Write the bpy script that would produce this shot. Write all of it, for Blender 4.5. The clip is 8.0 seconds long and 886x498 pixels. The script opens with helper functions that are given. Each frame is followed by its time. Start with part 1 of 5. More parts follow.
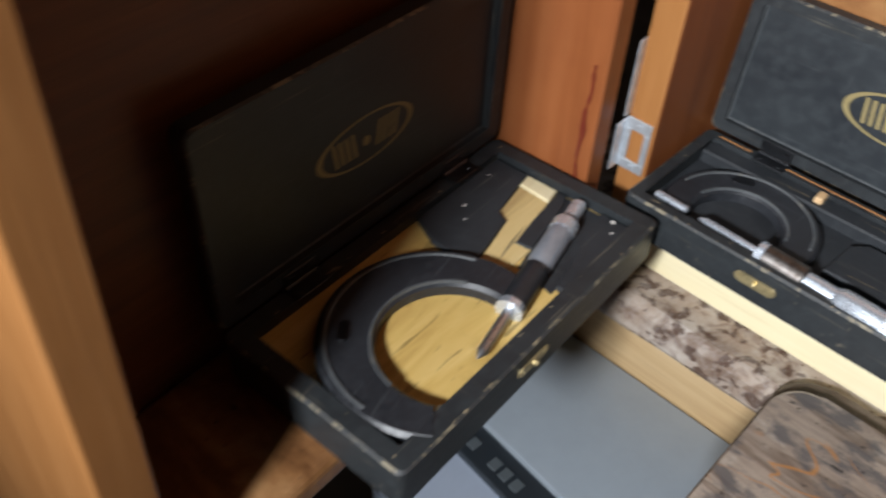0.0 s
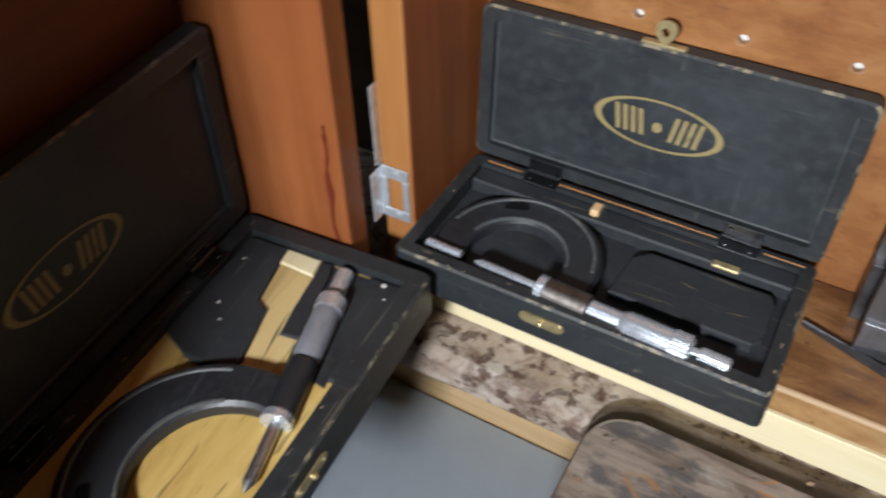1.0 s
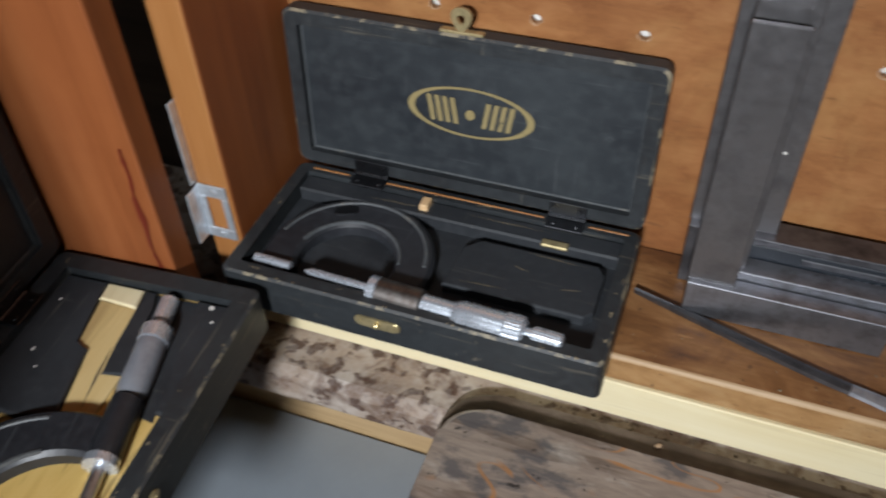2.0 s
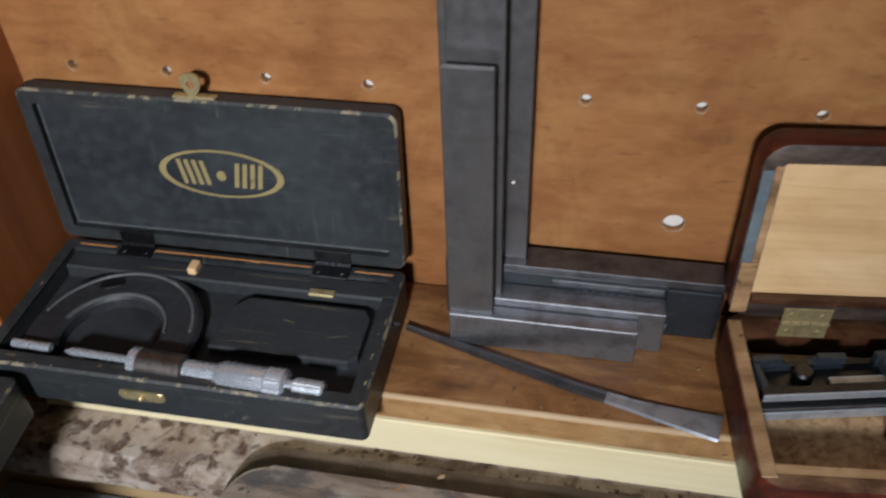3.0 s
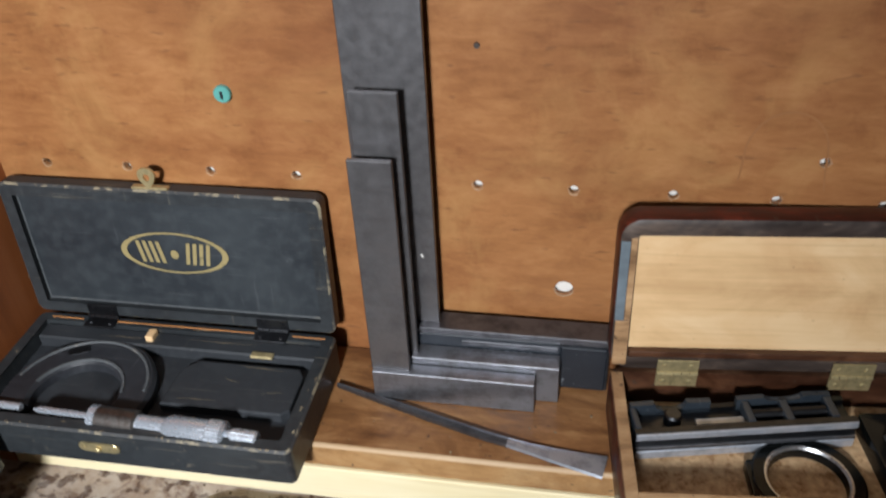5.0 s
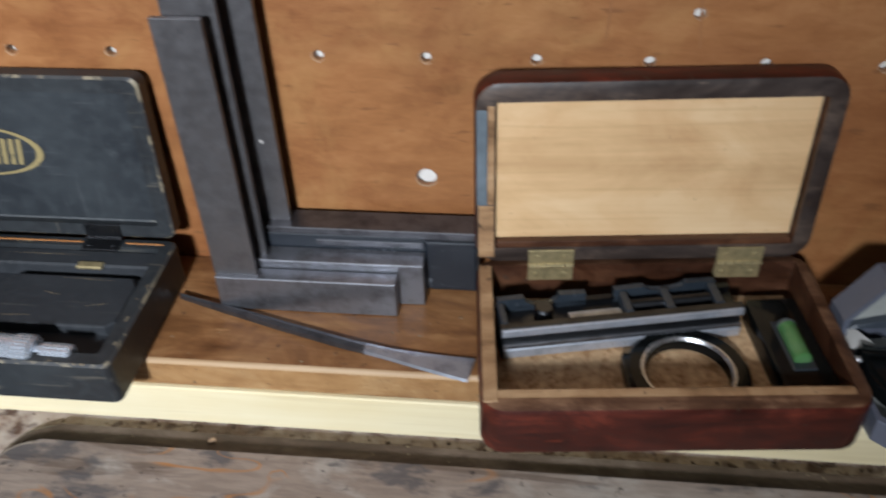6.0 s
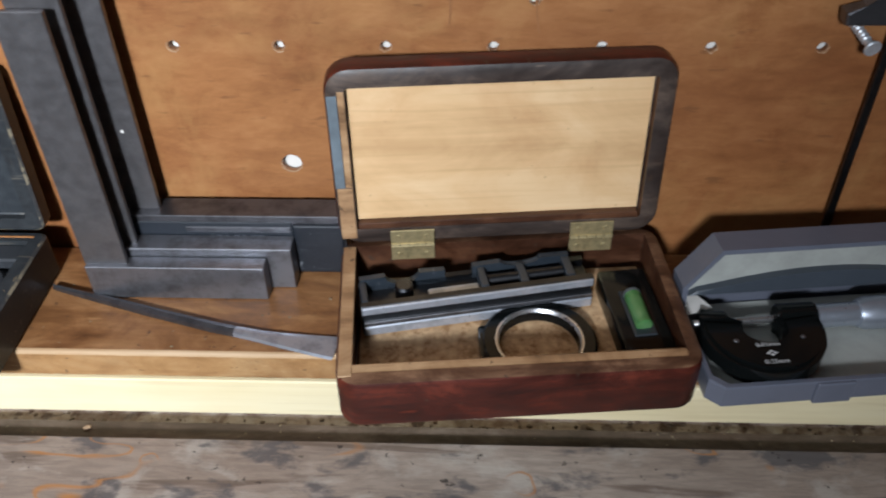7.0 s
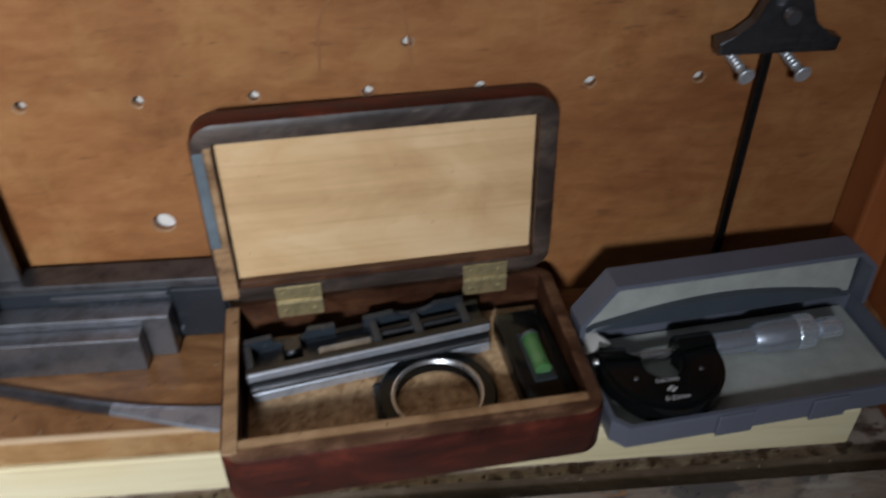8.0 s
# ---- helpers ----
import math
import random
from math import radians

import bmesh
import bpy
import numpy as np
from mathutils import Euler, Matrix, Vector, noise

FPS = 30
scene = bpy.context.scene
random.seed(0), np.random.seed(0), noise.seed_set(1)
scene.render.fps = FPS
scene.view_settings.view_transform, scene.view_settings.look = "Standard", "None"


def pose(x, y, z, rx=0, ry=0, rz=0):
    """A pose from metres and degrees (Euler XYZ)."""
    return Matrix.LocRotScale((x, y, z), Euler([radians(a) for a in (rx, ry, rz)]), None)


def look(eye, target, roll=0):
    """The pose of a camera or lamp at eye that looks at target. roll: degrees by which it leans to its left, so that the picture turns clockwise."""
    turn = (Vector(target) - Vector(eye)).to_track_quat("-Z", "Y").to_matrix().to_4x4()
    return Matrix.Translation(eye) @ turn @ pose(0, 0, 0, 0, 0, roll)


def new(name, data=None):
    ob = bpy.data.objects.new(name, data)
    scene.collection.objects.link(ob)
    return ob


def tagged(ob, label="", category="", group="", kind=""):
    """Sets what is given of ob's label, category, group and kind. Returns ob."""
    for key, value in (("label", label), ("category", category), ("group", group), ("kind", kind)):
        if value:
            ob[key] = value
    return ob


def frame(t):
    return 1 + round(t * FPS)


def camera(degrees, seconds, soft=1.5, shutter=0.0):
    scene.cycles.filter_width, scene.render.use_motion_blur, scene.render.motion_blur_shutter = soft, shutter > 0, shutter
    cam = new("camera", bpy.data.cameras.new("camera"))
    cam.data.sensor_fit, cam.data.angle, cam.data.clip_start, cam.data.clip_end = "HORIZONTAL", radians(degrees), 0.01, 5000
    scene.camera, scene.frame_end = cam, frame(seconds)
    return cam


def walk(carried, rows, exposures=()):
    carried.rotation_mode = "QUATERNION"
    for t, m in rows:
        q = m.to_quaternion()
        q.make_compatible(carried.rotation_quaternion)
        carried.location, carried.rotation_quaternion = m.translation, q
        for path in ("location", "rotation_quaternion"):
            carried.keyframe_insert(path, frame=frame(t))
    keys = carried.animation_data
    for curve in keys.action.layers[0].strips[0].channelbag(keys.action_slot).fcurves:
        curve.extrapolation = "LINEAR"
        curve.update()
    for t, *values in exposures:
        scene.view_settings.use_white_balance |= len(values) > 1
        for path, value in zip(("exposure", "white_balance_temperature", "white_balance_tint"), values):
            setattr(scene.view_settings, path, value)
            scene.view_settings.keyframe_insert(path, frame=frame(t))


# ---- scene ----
cam = camera(55.7, 8.0, soft=2.0, shutter=0.5)
PATH = [
    (0, (0.031, 0.014, 0.433), (-0.934, 1.087, -0.951), 3.0),
    (0.5, (0.035, 0.067, 0.435), (-0.821, 1.216, -0.961), 0.4),
    (1, (0.042, 0.103, 0.436), (-0.691, 1.325, -0.967), -1.5),
    (1.2, (0.048, 0.112, 0.44), (-0.63, 1.353, -0.974), -1.6),
    (2.3, (0.098, 0.128, 0.423), (-0.368, 1.511, -0.945), -2.5),
    (2.5, (0.119, 0.138, 0.423), (-0.293, 1.547, -0.935), -2.7),
    (3, (0.142, 0.137, 0.433), (-0.171, 1.599, -0.896), -2.5),
    (3.5, (0.156, 0.128, 0.453), (-0.109, 1.668, -0.795), -2.6),
    (4, (0.172, 0.109, 0.48), (-0.084, 1.711, -0.69), -2.9),
    (4.2, (0.179, 0.107, 0.481), (-0.095, 1.719, -0.67), -3.2),
    (5.3, (0.208, 0.088, 0.453), (-0.126, 1.66, -0.737), -3.3),
    (5.5, (0.22, 0.092, 0.439), (-0.12, 1.658, -0.757), -3.7),
    (6, (0.24, 0.117, 0.406), (0.044, 1.654, -0.859), -2.2),
    (6.5, (0.263, 0.116, 0.405), (0.156, 1.634, -0.892), -1.4),
    (7, (0.284, 0.107, 0.412), (0.211, 1.632, -0.88), -1.1),
    (7.5, (0.302, 0.107, 0.408), (0.252, 1.638, -0.877), -1.4),
    (8, (0.298, 0.131, 0.413), (0.424, 1.676, -0.851), -0.3),
]
EXPOSURES = [(0, -0.32, 6500, 10), (1, -0.37, 6500, 10), (2.5, -0.72, 6450, 10), (3.5, -0.54, 6500, 10), (4, -0.24, 6600, 10),
             (5.5, -0.29, 6300, 10), (6, -0.33, 6150, 10), (6.5, -0.20, 6150, 10), (7.5, 0.0, 6120, 10), (8, -0.65, 6200, 10)]
walk(cam, [(t, look(eye, target, roll)) for t, eye, target, roll in PATH], EXPOSURES)

# ---------------------------------------------------------------- world and light
world = bpy.data.worlds.new("room_air")
scene.world = world
world.use_nodes = True
world.node_tree.nodes["Background"].inputs[0].default_value = (0.80, 0.88, 1.0, 1)
world.node_tree.nodes["Background"].inputs[1].default_value = 0.02


def area_lamp(name, eye, target, size, size_y, watts, colour):
    data = bpy.data.lights.new(name, "AREA")
    data.shape, data.size, data.size_y, data.energy, data.color = "RECTANGLE", size, size_y, watts, colour
    ob = new(name, data)
    ob.matrix_world = look(eye, target)
    return ob


lamp = area_lamp("bench_lamp", (0.085, -0.72, 0.74), (-0.03, 0.42, 0.19), 0.13, 0.11, 4.0, (0.91, 0.95, 1.0))
lamp.data.spread = radians(62)
area_lamp("ceiling_tube", (-0.45, -0.35, 1.70), (0.02, 0.35, 0.1), 0.9, 0.07, 3.0, (0.92, 0.97, 1.0))

# ---------------------------------------------------------------- materials


class Nodes:
    """A small helper for building node materials."""

    def __init__(self, name):
        self.mat = bpy.data.materials.new(name)
        self.mat.use_nodes = True
        self.tree = self.mat.node_tree
        self.bsdf = self.tree.nodes["Principled BSDF"]
        self.coord = self.tree.nodes.new("ShaderNodeTexCoord").outputs["Object"]

    def link(self, a, b):
        self.tree.links.new(a, b)

    def mapped(self, scale, offset=(0, 0, 0), rot=(0, 0, 0)):
        n = self.tree.nodes.new("ShaderNodeMapping")
        n.inputs["Scale"].default_value = scale
        n.inputs["Location"].default_value = offset
        n.inputs["Rotation"].default_value = rot
        self.link(self.coord, n.inputs[0])
        return n.outputs[0]

    def noise(self, vec, scale, detail=5.0, rough=0.6, distort=0.0):
        n = self.tree.nodes.new("ShaderNodeTexNoise")
        n.inputs["Scale"].default_value = scale
        n.inputs["Detail"].default_value = detail
        n.inputs["Roughness"].default_value = rough
        n.inputs["Distortion"].default_value = distort
        self.link(vec, n.inputs["Vector"])
        return n.outputs[0]

    def ramp(self, fac, stops):
        n = self.tree.nodes.new("ShaderNodeValToRGB")
        e = n.color_ramp.elements
        while len(e) < len(stops):
            e.new(0.5)
        for el, (p, c) in zip(e, stops):
            el.position = p
            el.color = (*c, 1) if len(c) == 3 else c
        self.link(fac, n.inputs[0])
        return n.outputs[0]

    def mix(self, fac, a, b, mode="MIX"):
        n = self.tree.nodes.new("ShaderNodeMix")
        n.data_type, n.blend_type = "RGBA", mode
        for value, socket in ((fac, n.inputs[0]), (a, n.inputs[6]), (b, n.inputs[7])):
            if isinstance(value, (int, float)):
                socket.default_value = value
            elif isinstance(value, tuple):
                socket.default_value = (*value, 1)
            else:
                self.link(value, socket)
        return n.outputs[2]

    def maths(self, op, a, b):
        n = self.tree.nodes.new("ShaderNodeMath")
        n.operation = op
        n.use_clamp = True
        for value, socket in ((a, n.inputs[0]), (b, n.inputs[1])):
            if isinstance(value, (int, float)):
                socket.default_value = value
            else:
                self.link(value, socket)
        return n.outputs[0]

    def bump(self, height, strength, distance):
        n = self.tree.nodes.new("ShaderNodeBump")
        n.inputs["Strength"].default_value = strength
        n.inputs["Distance"].default_value = distance
        self.link(height, n.inputs["Height"])
        self.link(n.outputs[0], self.bsdf.inputs["Normal"])

    def done(self, colour, rough, metal=0.0, spec=0.5):
        for value, key in ((colour, "Base Color"), (rough, "Roughness"), (metal, "Metallic"), (spec, "Specular IOR Level")):
            socket = self.bsdf.inputs[key]
            if isinstance(value, tuple):
                socket.default_value = (*value, 1)
            elif isinstance(value, (int, float)):
                socket.default_value = value
            else:
                self.link(value, socket)
        return self.mat


def wood(name, dark, mid, light, axis="X", grain=1.0, rough=0.45, stain=(0.5, 0.5, 0.5), stain_amount=0.3, spec=0.4, relief=0.25):
    """Stained wood: stretched grain along one axis, fine pores and broad patches."""
    n = Nodes(name)
    fine = {"X": (6, 130, 130), "Y": (130, 6, 130), "Z": (130, 130, 6)}[axis]
    broad = {"X": (2.2, 24, 24), "Y": (24, 2.2, 24), "Z": (24, 24, 2.2)}[axis]
    g1 = n.noise(n.mapped(tuple(v * grain for v in fine)), 1.0, 6, 0.65, 0.3)
    g2 = n.noise(n.mapped(tuple(v * grain for v in broad), (3, 1, 2)), 1.0, 4, 0.55, 0.9)
    g3 = n.noise(n.mapped((9, 9, 9), (7, 5, 1)), 1.0, 5, 0.6)
    pores = n.noise(n.mapped(tuple(v * grain * 4 for v in fine)), 1.0, 2, 0.5)
    col = n.ramp(n.mix(0.45, g1, g2), [(0.30, dark), (0.5, mid), (0.70, light)])
    col = n.mix(n.ramp(g3, [(0.42, (0, 0, 0)), (0.68, (stain_amount,) * 3)]), col, n.mix(1.0, col, stain, "MULTIPLY"))
    col = n.mix(n.ramp(pores, [(0.62, (0, 0, 0)), (0.72, (0.35,) * 3)]), col, dark)
    n.bump(n.mix(0.5, g1, pores), relief, 0.0006)
    return n.done(col, n.ramp(n.mix(0.5, g1, g3), [(0.3, (rough - 0.1,) * 3), (0.7, (rough + 0.14,) * 3)]), 0, spec)


def painted(name, base, worn, wear=0.63, rough=0.5, scale=40.0, spec=0.5, dust=(0.10, 0.105, 0.11), dust_amount=0.25, scratch=0.5):
    """Old paint with chips, dust and scratches along and across."""
    n = Nodes(name)
    a = n.noise(n.mapped((1, 1, 1)), scale, 8, 0.72)
    b = n.noise(n.mapped((1, 1, 1), (4, 2, 9)), 14.0, 5, 0.6)
    c = n.noise(n.mapped((1, 1, 1), (2, 7, 1)), scale * 5, 4, 0.6)
    s = n.noise(n.mapped((14, 420, 260), (1, 3, 5), (0.06, 0.04, 0.05)), 1.0, 3, 0.6)
    s2 = n.noise(n.mapped((300, 22, 180), (5, 1, 2), (0.1, 0.2, 0.35)), 1.0, 2, 0.6)
    col = n.mix(n.ramp(b, [(0.35, (0, 0, 0)), (0.75, (dust_amount,) * 3)]), base, dust)
    col = n.mix(n.ramp(c, [(0.45, (0, 0, 0)), (0.8, (dust_amount,) * 3)]), col, dust)
    col = n.mix(n.ramp(a, [(wear, (0, 0, 0)), (wear + 0.06, (0.8,) * 3)]), col, worn)
    col = n.mix(n.ramp(s, [(0.64, (0, 0, 0)), (0.72, (scratch,) * 3)]), col, worn)
    col = n.mix(n.ramp(s2, [(0.68, (0, 0, 0)), (0.74, (scratch * 0.7,) * 3)]), col, worn)
    n.bump(n.mix(0.5, a, s), 0.3, 0.0006)
    return n.done(col, n.ramp(n.mix(0.5, b, c), [(0.3, (rough - 0.08,) * 3), (0.75, (rough + 0.15,) * 3)]), 0, spec)


def metal(name, base, rough, tarnish, amount=0.5, scale=60.0, brushed=(1, 1, 1), metallic=1.0, relief=0.1):
    """Bare metal with tarnish and tool marks."""
    n = Nodes(name)
    a = n.noise(n.mapped((1, 1, 1)), scale, 7, 0.7)
    b = n.noise(n.mapped(tuple(900 * v for v in brushed), (2, 4, 6)), 1.0, 2, 0.5)
    col = n.mix(n.ramp(a, [(0.45, (0, 0, 0)), (0.68, (amount,) * 3)]), base, tarnish)
    n.bump(n.mix(0.6, a, b), relief, 0.0003)
    return n.done(col, n.ramp(n.mix(0.4, a, b), [(0.3, (max(0.05, rough - 0.1),) * 3), (0.75, (rough + 0.18,) * 3)]), metallic)


def plain(name, colour, rough, metallic=0.0, spec=0.5, vary=0.15):
    n = Nodes(name)
    a = n.noise(n.mapped((1, 1, 1)), 55.0, 6, 0.65)
    darker = tuple(c * (1 - vary) for c in colour)
    n.bump(a, 0.08, 0.0004)
    return n.done(n.mix(n.ramp(a, [(0.35, (0, 0, 0)), (0.7, (1, 1, 1))]), colour, darker), rough, metallic, spec)




def plywood():
    n = Nodes("stained_plywood")
    fine = n.noise(n.mapped((48, 170, 170)), 1.0, 6, 0.7, 0.5)
    mid = n.noise(n.mapped((13, 24, 24), (3, 1, 2)), 1.0, 6, 0.66, 1.0)
    pale = n.noise(n.mapped((1, 1, 1), (8, 3, 5)), 16.0, 6, 0.66, 0.6)
    blot = n.noise(n.mapped((1, 1, 1.5), (1, 2, 3)), 9.0, 6, 0.62, 0.4)
    spot = n.noise(n.mapped((1, 1, 1), (6, 2, 3)), 38.0, 5, 0.65)
    flecks = n.noise(n.mapped((60, 260, 260), (2, 2, 2)), 1.0, 2, 0.5)
    col = n.ramp(n.mix(0.5, fine, mid), [(0.30, (0.20, 0.080, 0.027)), (0.5, (0.300, 0.128, 0.045)), (0.72, (0.40, 0.190, 0.074))])
    col = n.mix(n.ramp(pale, [(0.50, (0, 0, 0)), (0.70, (0.6,) * 3)]), col, (0.42, 0.225, 0.085))
    col = n.mix(n.ramp(blot, [(0.40, (0, 0, 0)), (0.68, (0.75,) * 3)]), col, n.mix(1.0, col, (0.58, 0.44, 0.36), "MULTIPLY"))
    col = n.mix(n.ramp(spot, [(0.58, (0, 0, 0)), (0.72, (0.55,) * 3)]), col, n.mix(1.0, col, (0.62, 0.50, 0.42), "MULTIPLY"))
    col = n.mix(n.ramp(flecks, [(0.66, (0, 0, 0)), (0.74, (0.5,) * 3)]), col, (0.12, 0.05, 0.02))
    n.bump(n.mix(0.5, fine, flecks), 0.2, 0.0005)
    return n.done(col, n.ramp(n.mix(0.5, blot, fine), [(0.3, (0.38,) * 3), (0.7, (0.60,) * 3)]), 0, 0.35)


def yellow_box_wood():
    n = Nodes("bare_yellow_box_wood")
    g = n.noise(n.mapped((9, 70, 70), (0, 0, 0), (0, 0, 0.1)), 1.0, 6, 0.6, 0.8)
    line = n.noise(n.mapped((30, 190, 190), (3, 1, 2), (0, 0, 0.1)), 1.0, 2, 0.45, 0.3)
    blot = n.noise(n.mapped((1, 1, 1), (2, 8, 1)), 30.0, 5, 0.6)
    col = n.ramp(g, [(0.28, (0.44, 0.27, 0.075)), (0.5, (0.60, 0.40, 0.125)), (0.72, (0.70, 0.50, 0.19))])
    col = n.mix(n.ramp(line, [(0.62, (0, 0, 0)), (0.68, (0.6,) * 3)]), col, (0.13, 0.08, 0.025))
    col = n.mix(n.ramp(blot, [(0.55, (0, 0, 0)), (0.75, (0.5,) * 3)]), col, (0.34, 0.21, 0.06))
    n.bump(n.mix(0.5, g, line), 0.25, 0.0006)
    return n.done(col, 0.55, 0, 0.35)


def lid_panel_wood():
    n = Nodes("pale_sycamore_panel")
    g = n.noise(n.mapped((4, 55, 55)), 1.0, 6, 0.6, 0.7)
    figure = n.noise(n.mapped((14, 22, 22), (3, 1, 2)), 1.0, 5, 0.6, 1.4)
    grime = n.noise(n.mapped((1, 1, 1), (5, 2, 7)), 17.0, 6, 0.62, 0.5)
    specks = n.noise(n.mapped((1, 1, 1), (1, 6, 2)), 240.0, 3, 0.5)
    col = n.ramp(n.mix(0.5, g, figure), [(0.32, (0.50, 0.305, 0.145)), (0.5, (0.66, 0.435, 0.225)), (0.70, (0.76, 0.55, 0.32))])
    col = n.mix(n.ramp(grime, [(0.50, (0, 0, 0)), (0.74, (0.5,) * 3)]), col, n.mix(1.0, col, (0.72, 0.55, 0.42), "MULTIPLY"))
    line = n.noise(n.mapped((7, 210, 210), (4, 4, 1), (0, 0.02, 0)), 1.0, 3, 0.5, 0.8)
    col = n.mix(n.ramp(line, [(0.58, (0, 0, 0)), (0.68, (0.28,) * 3)]), col, (0.46, 0.28, 0.13))
    col = n.mix(n.ramp(specks, [(0.70, (0, 0, 0)), (0.75, (0.35,) * 3)]), col, (0.22, 0.11, 0.05))
    n.bump(n.mix(0.5, g, specks), 0.12, 0.0005)
    return n.done(col, n.ramp(grime, [(0.3, (0.42,) * 3), (0.7, (0.58,) * 3)]), 0, 0.35)


def worn_varnish(name, dark, mid, light):
    """Old varnish rubbed through in patches, with dark grime and short scratches."""
    n = Nodes(name)
    g = n.noise(n.mapped((10, 80, 80)), 1.0, 6, 0.65, 0.7)
    patch = n.noise(n.mapped((0.7, 1.3, 1.3), (3, 6, 1)), 30.0, 8, 0.72, 0.6)
    grime = n.noise(n.mapped((0.8, 1, 1), (9, 2, 4)), 15.0, 6, 0.66, 0.6)
    nick = n.noise(n.mapped((50, 260, 260), (2, 5, 2), (0, 0, 0.3)), 1.0, 2, 0.5)
    specks = n.noise(n.mapped((1, 1, 1), (1, 6, 2)), 200.0, 3, 0.5)
    col = n.ramp(n.mix(0.62, g, patch), [(0.36, dark), (0.5, mid), (0.63, light)])
    col = n.mix(n.ramp(grime, [(0.48, (0, 0, 0)), (0.66, (0.8,) * 3)]), col, n.mix(1.0, col, (0.48, 0.38, 0.32), "MULTIPLY"))
    col = n.mix(n.ramp(nick, [(0.70, (0, 0, 0)), (0.75, (0.6,) * 3)]), col, light)
    col = n.mix(n.ramp(specks, [(0.68, (0, 0, 0)), (0.72, (0.7,) * 3)]), col, (0.05, 0.03, 0.02))
    n.bump(n.mix(0.5, g, patch), 0.3, 0.0007)
    return n.done(col, n.ramp(patch, [(0.36, (0.28,) * 3), (0.64, (0.58,) * 3)]), 0, 0.4)


M_PLY = plywood()
M_SHELF = worn_varnish("shelf_wood", (0.095, 0.038, 0.014), (0.235, 0.106, 0.039), (0.37, 0.195, 0.080))
M_EDGE = wood("varnished_edge_wood", (0.27, 0.106, 0.032), (0.345, 0.147, 0.046), (0.41, 0.187, 0.064), "Z", 1.0, 0.36)
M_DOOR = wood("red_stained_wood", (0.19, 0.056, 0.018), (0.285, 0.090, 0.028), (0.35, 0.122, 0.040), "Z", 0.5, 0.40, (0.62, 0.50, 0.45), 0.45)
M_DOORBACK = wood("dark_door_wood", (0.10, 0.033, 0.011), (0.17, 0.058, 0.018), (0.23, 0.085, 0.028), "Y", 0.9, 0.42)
M_PINE = wood("fresh_pine", (0.60, 0.49, 0.28), (0.76, 0.66, 0.42), (0.84, 0.76, 0.54), "X", 0.6, 0.55, (0.9, 0.8, 0.6), 0.25, 0.3, 0.12)
M_TAN = wood("raw_tan_wood", (0.38, 0.24, 0.11), (0.55, 0.38, 0.20), (0.64, 0.48, 0.28), "X", 0.7, 0.6, (0.7, 0.55, 0.4), 0.35, 0.3)
M_YELLOW = yellow_box_wood()
M_CREAM = lid_panel_wood()
M_BARE = wood("bare_pale_wood", (0.30, 0.19, 0.075), (0.64, 0.47, 0.21), (0.74, 0.58, 0.30), "X", 0.6, 0.55, (0.7, 0.55, 0.4), 0.4, 0.3)
M_RUBBED = worn_varnish("rubbed_brown_rim", (0.10, 0.050, 0.024), (0.34, 0.200, 0.100), (0.50, 0.33, 0.18))
M_MAHOG = worn_varnish("dark_mahogany", (0.009, 0.003, 0.0025), (0.052, 0.0090, 0.0048), (0.150, 0.025, 0.0105))
M_RIM = worn_varnish("worn_mahogany_rim", (0.014, 0.007, 0.005), (0.088, 0.040, 0.021), (0.26, 0.145, 0.080))
M_INSIDE = worn_varnish("mahogany_inside", (0.018, 0.007, 0.004), (0.055, 0.021, 0.010), (0.13, 0.055, 0.025))
M_BLACKRIM = worn_varnish("blackened_rim", (0.014, 0.010, 0.009), (0.050, 0.036, 0.030), (0.135, 0.095, 0.070))
M_BLACK = painted("worn_black_paint", (0.013, 0.0145, 0.0165), (0.16, 0.14, 0.105), 0.66, 0.46, 42, 0.45, (0.038, 0.044, 0.047), 0.65)
M_CHIPPED = painted("chipped_edge_paint", (0.030, 0.032, 0.034), (0.28, 0.235, 0.155), 0.51, 0.5, 75, 0.45, (0.06, 0.06, 0.06), 0.6)
M_PANEL = painted("dusty_black_panel", (0.014, 0.017, 0.021), (0.075, 0.08, 0.085), 0.68, 0.5, 30, 0.45, (0.040, 0.048, 0.052), 0.65, 0.4)
M_LINING = painted("black_lining", (0.015, 0.017, 0.020), (0.10, 0.095, 0.08), 0.72, 0.55, 50, 0.40, (0.040, 0.044, 0.049), 0.6)
M_ENAMEL = painted("black_enamel_frame", (0.014, 0.015, 0.018), (0.07, 0.075, 0.08), 0.72, 0.42, 60, 0.5, (0.04, 0.043, 0.05), 0.5)
# worn dusty lid bevels; on bow ribs its pale grey is a painted highlight
M_DUSTED_LIT = painted("dusty_worn_bevel_lit_rib", (0.060, 0.066, 0.070), (0.17, 0.16, 0.14), 0.58, 0.5, 60, 0.45, (0.11, 0.115, 0.12), 0.7)
M_GLOSS = plain("gloss_black_enamel", (0.005, 0.006, 0.006), 0.13, 0, 0.28)
M_GOLD = painted("faded_gold_print", (0.25, 0.195, 0.085), (0.10, 0.085, 0.05), 0.60, 0.5, 90, 0.4, (0.30, 0.24, 0.11), 0.4)
M_STEEL = metal("dull_tool_steel", (0.23, 0.235, 0.255), 0.36, (0.075, 0.066, 0.064), 0.7, 75, (0.05, 1, 1), 0.86)
M_BLADE = metal("grey_blade_steel", (0.20, 0.195, 0.20), 0.42, (0.095, 0.09, 0.092), 0.75, 38, (0.2, 0.2, 0.2), 0.88, 0.03)
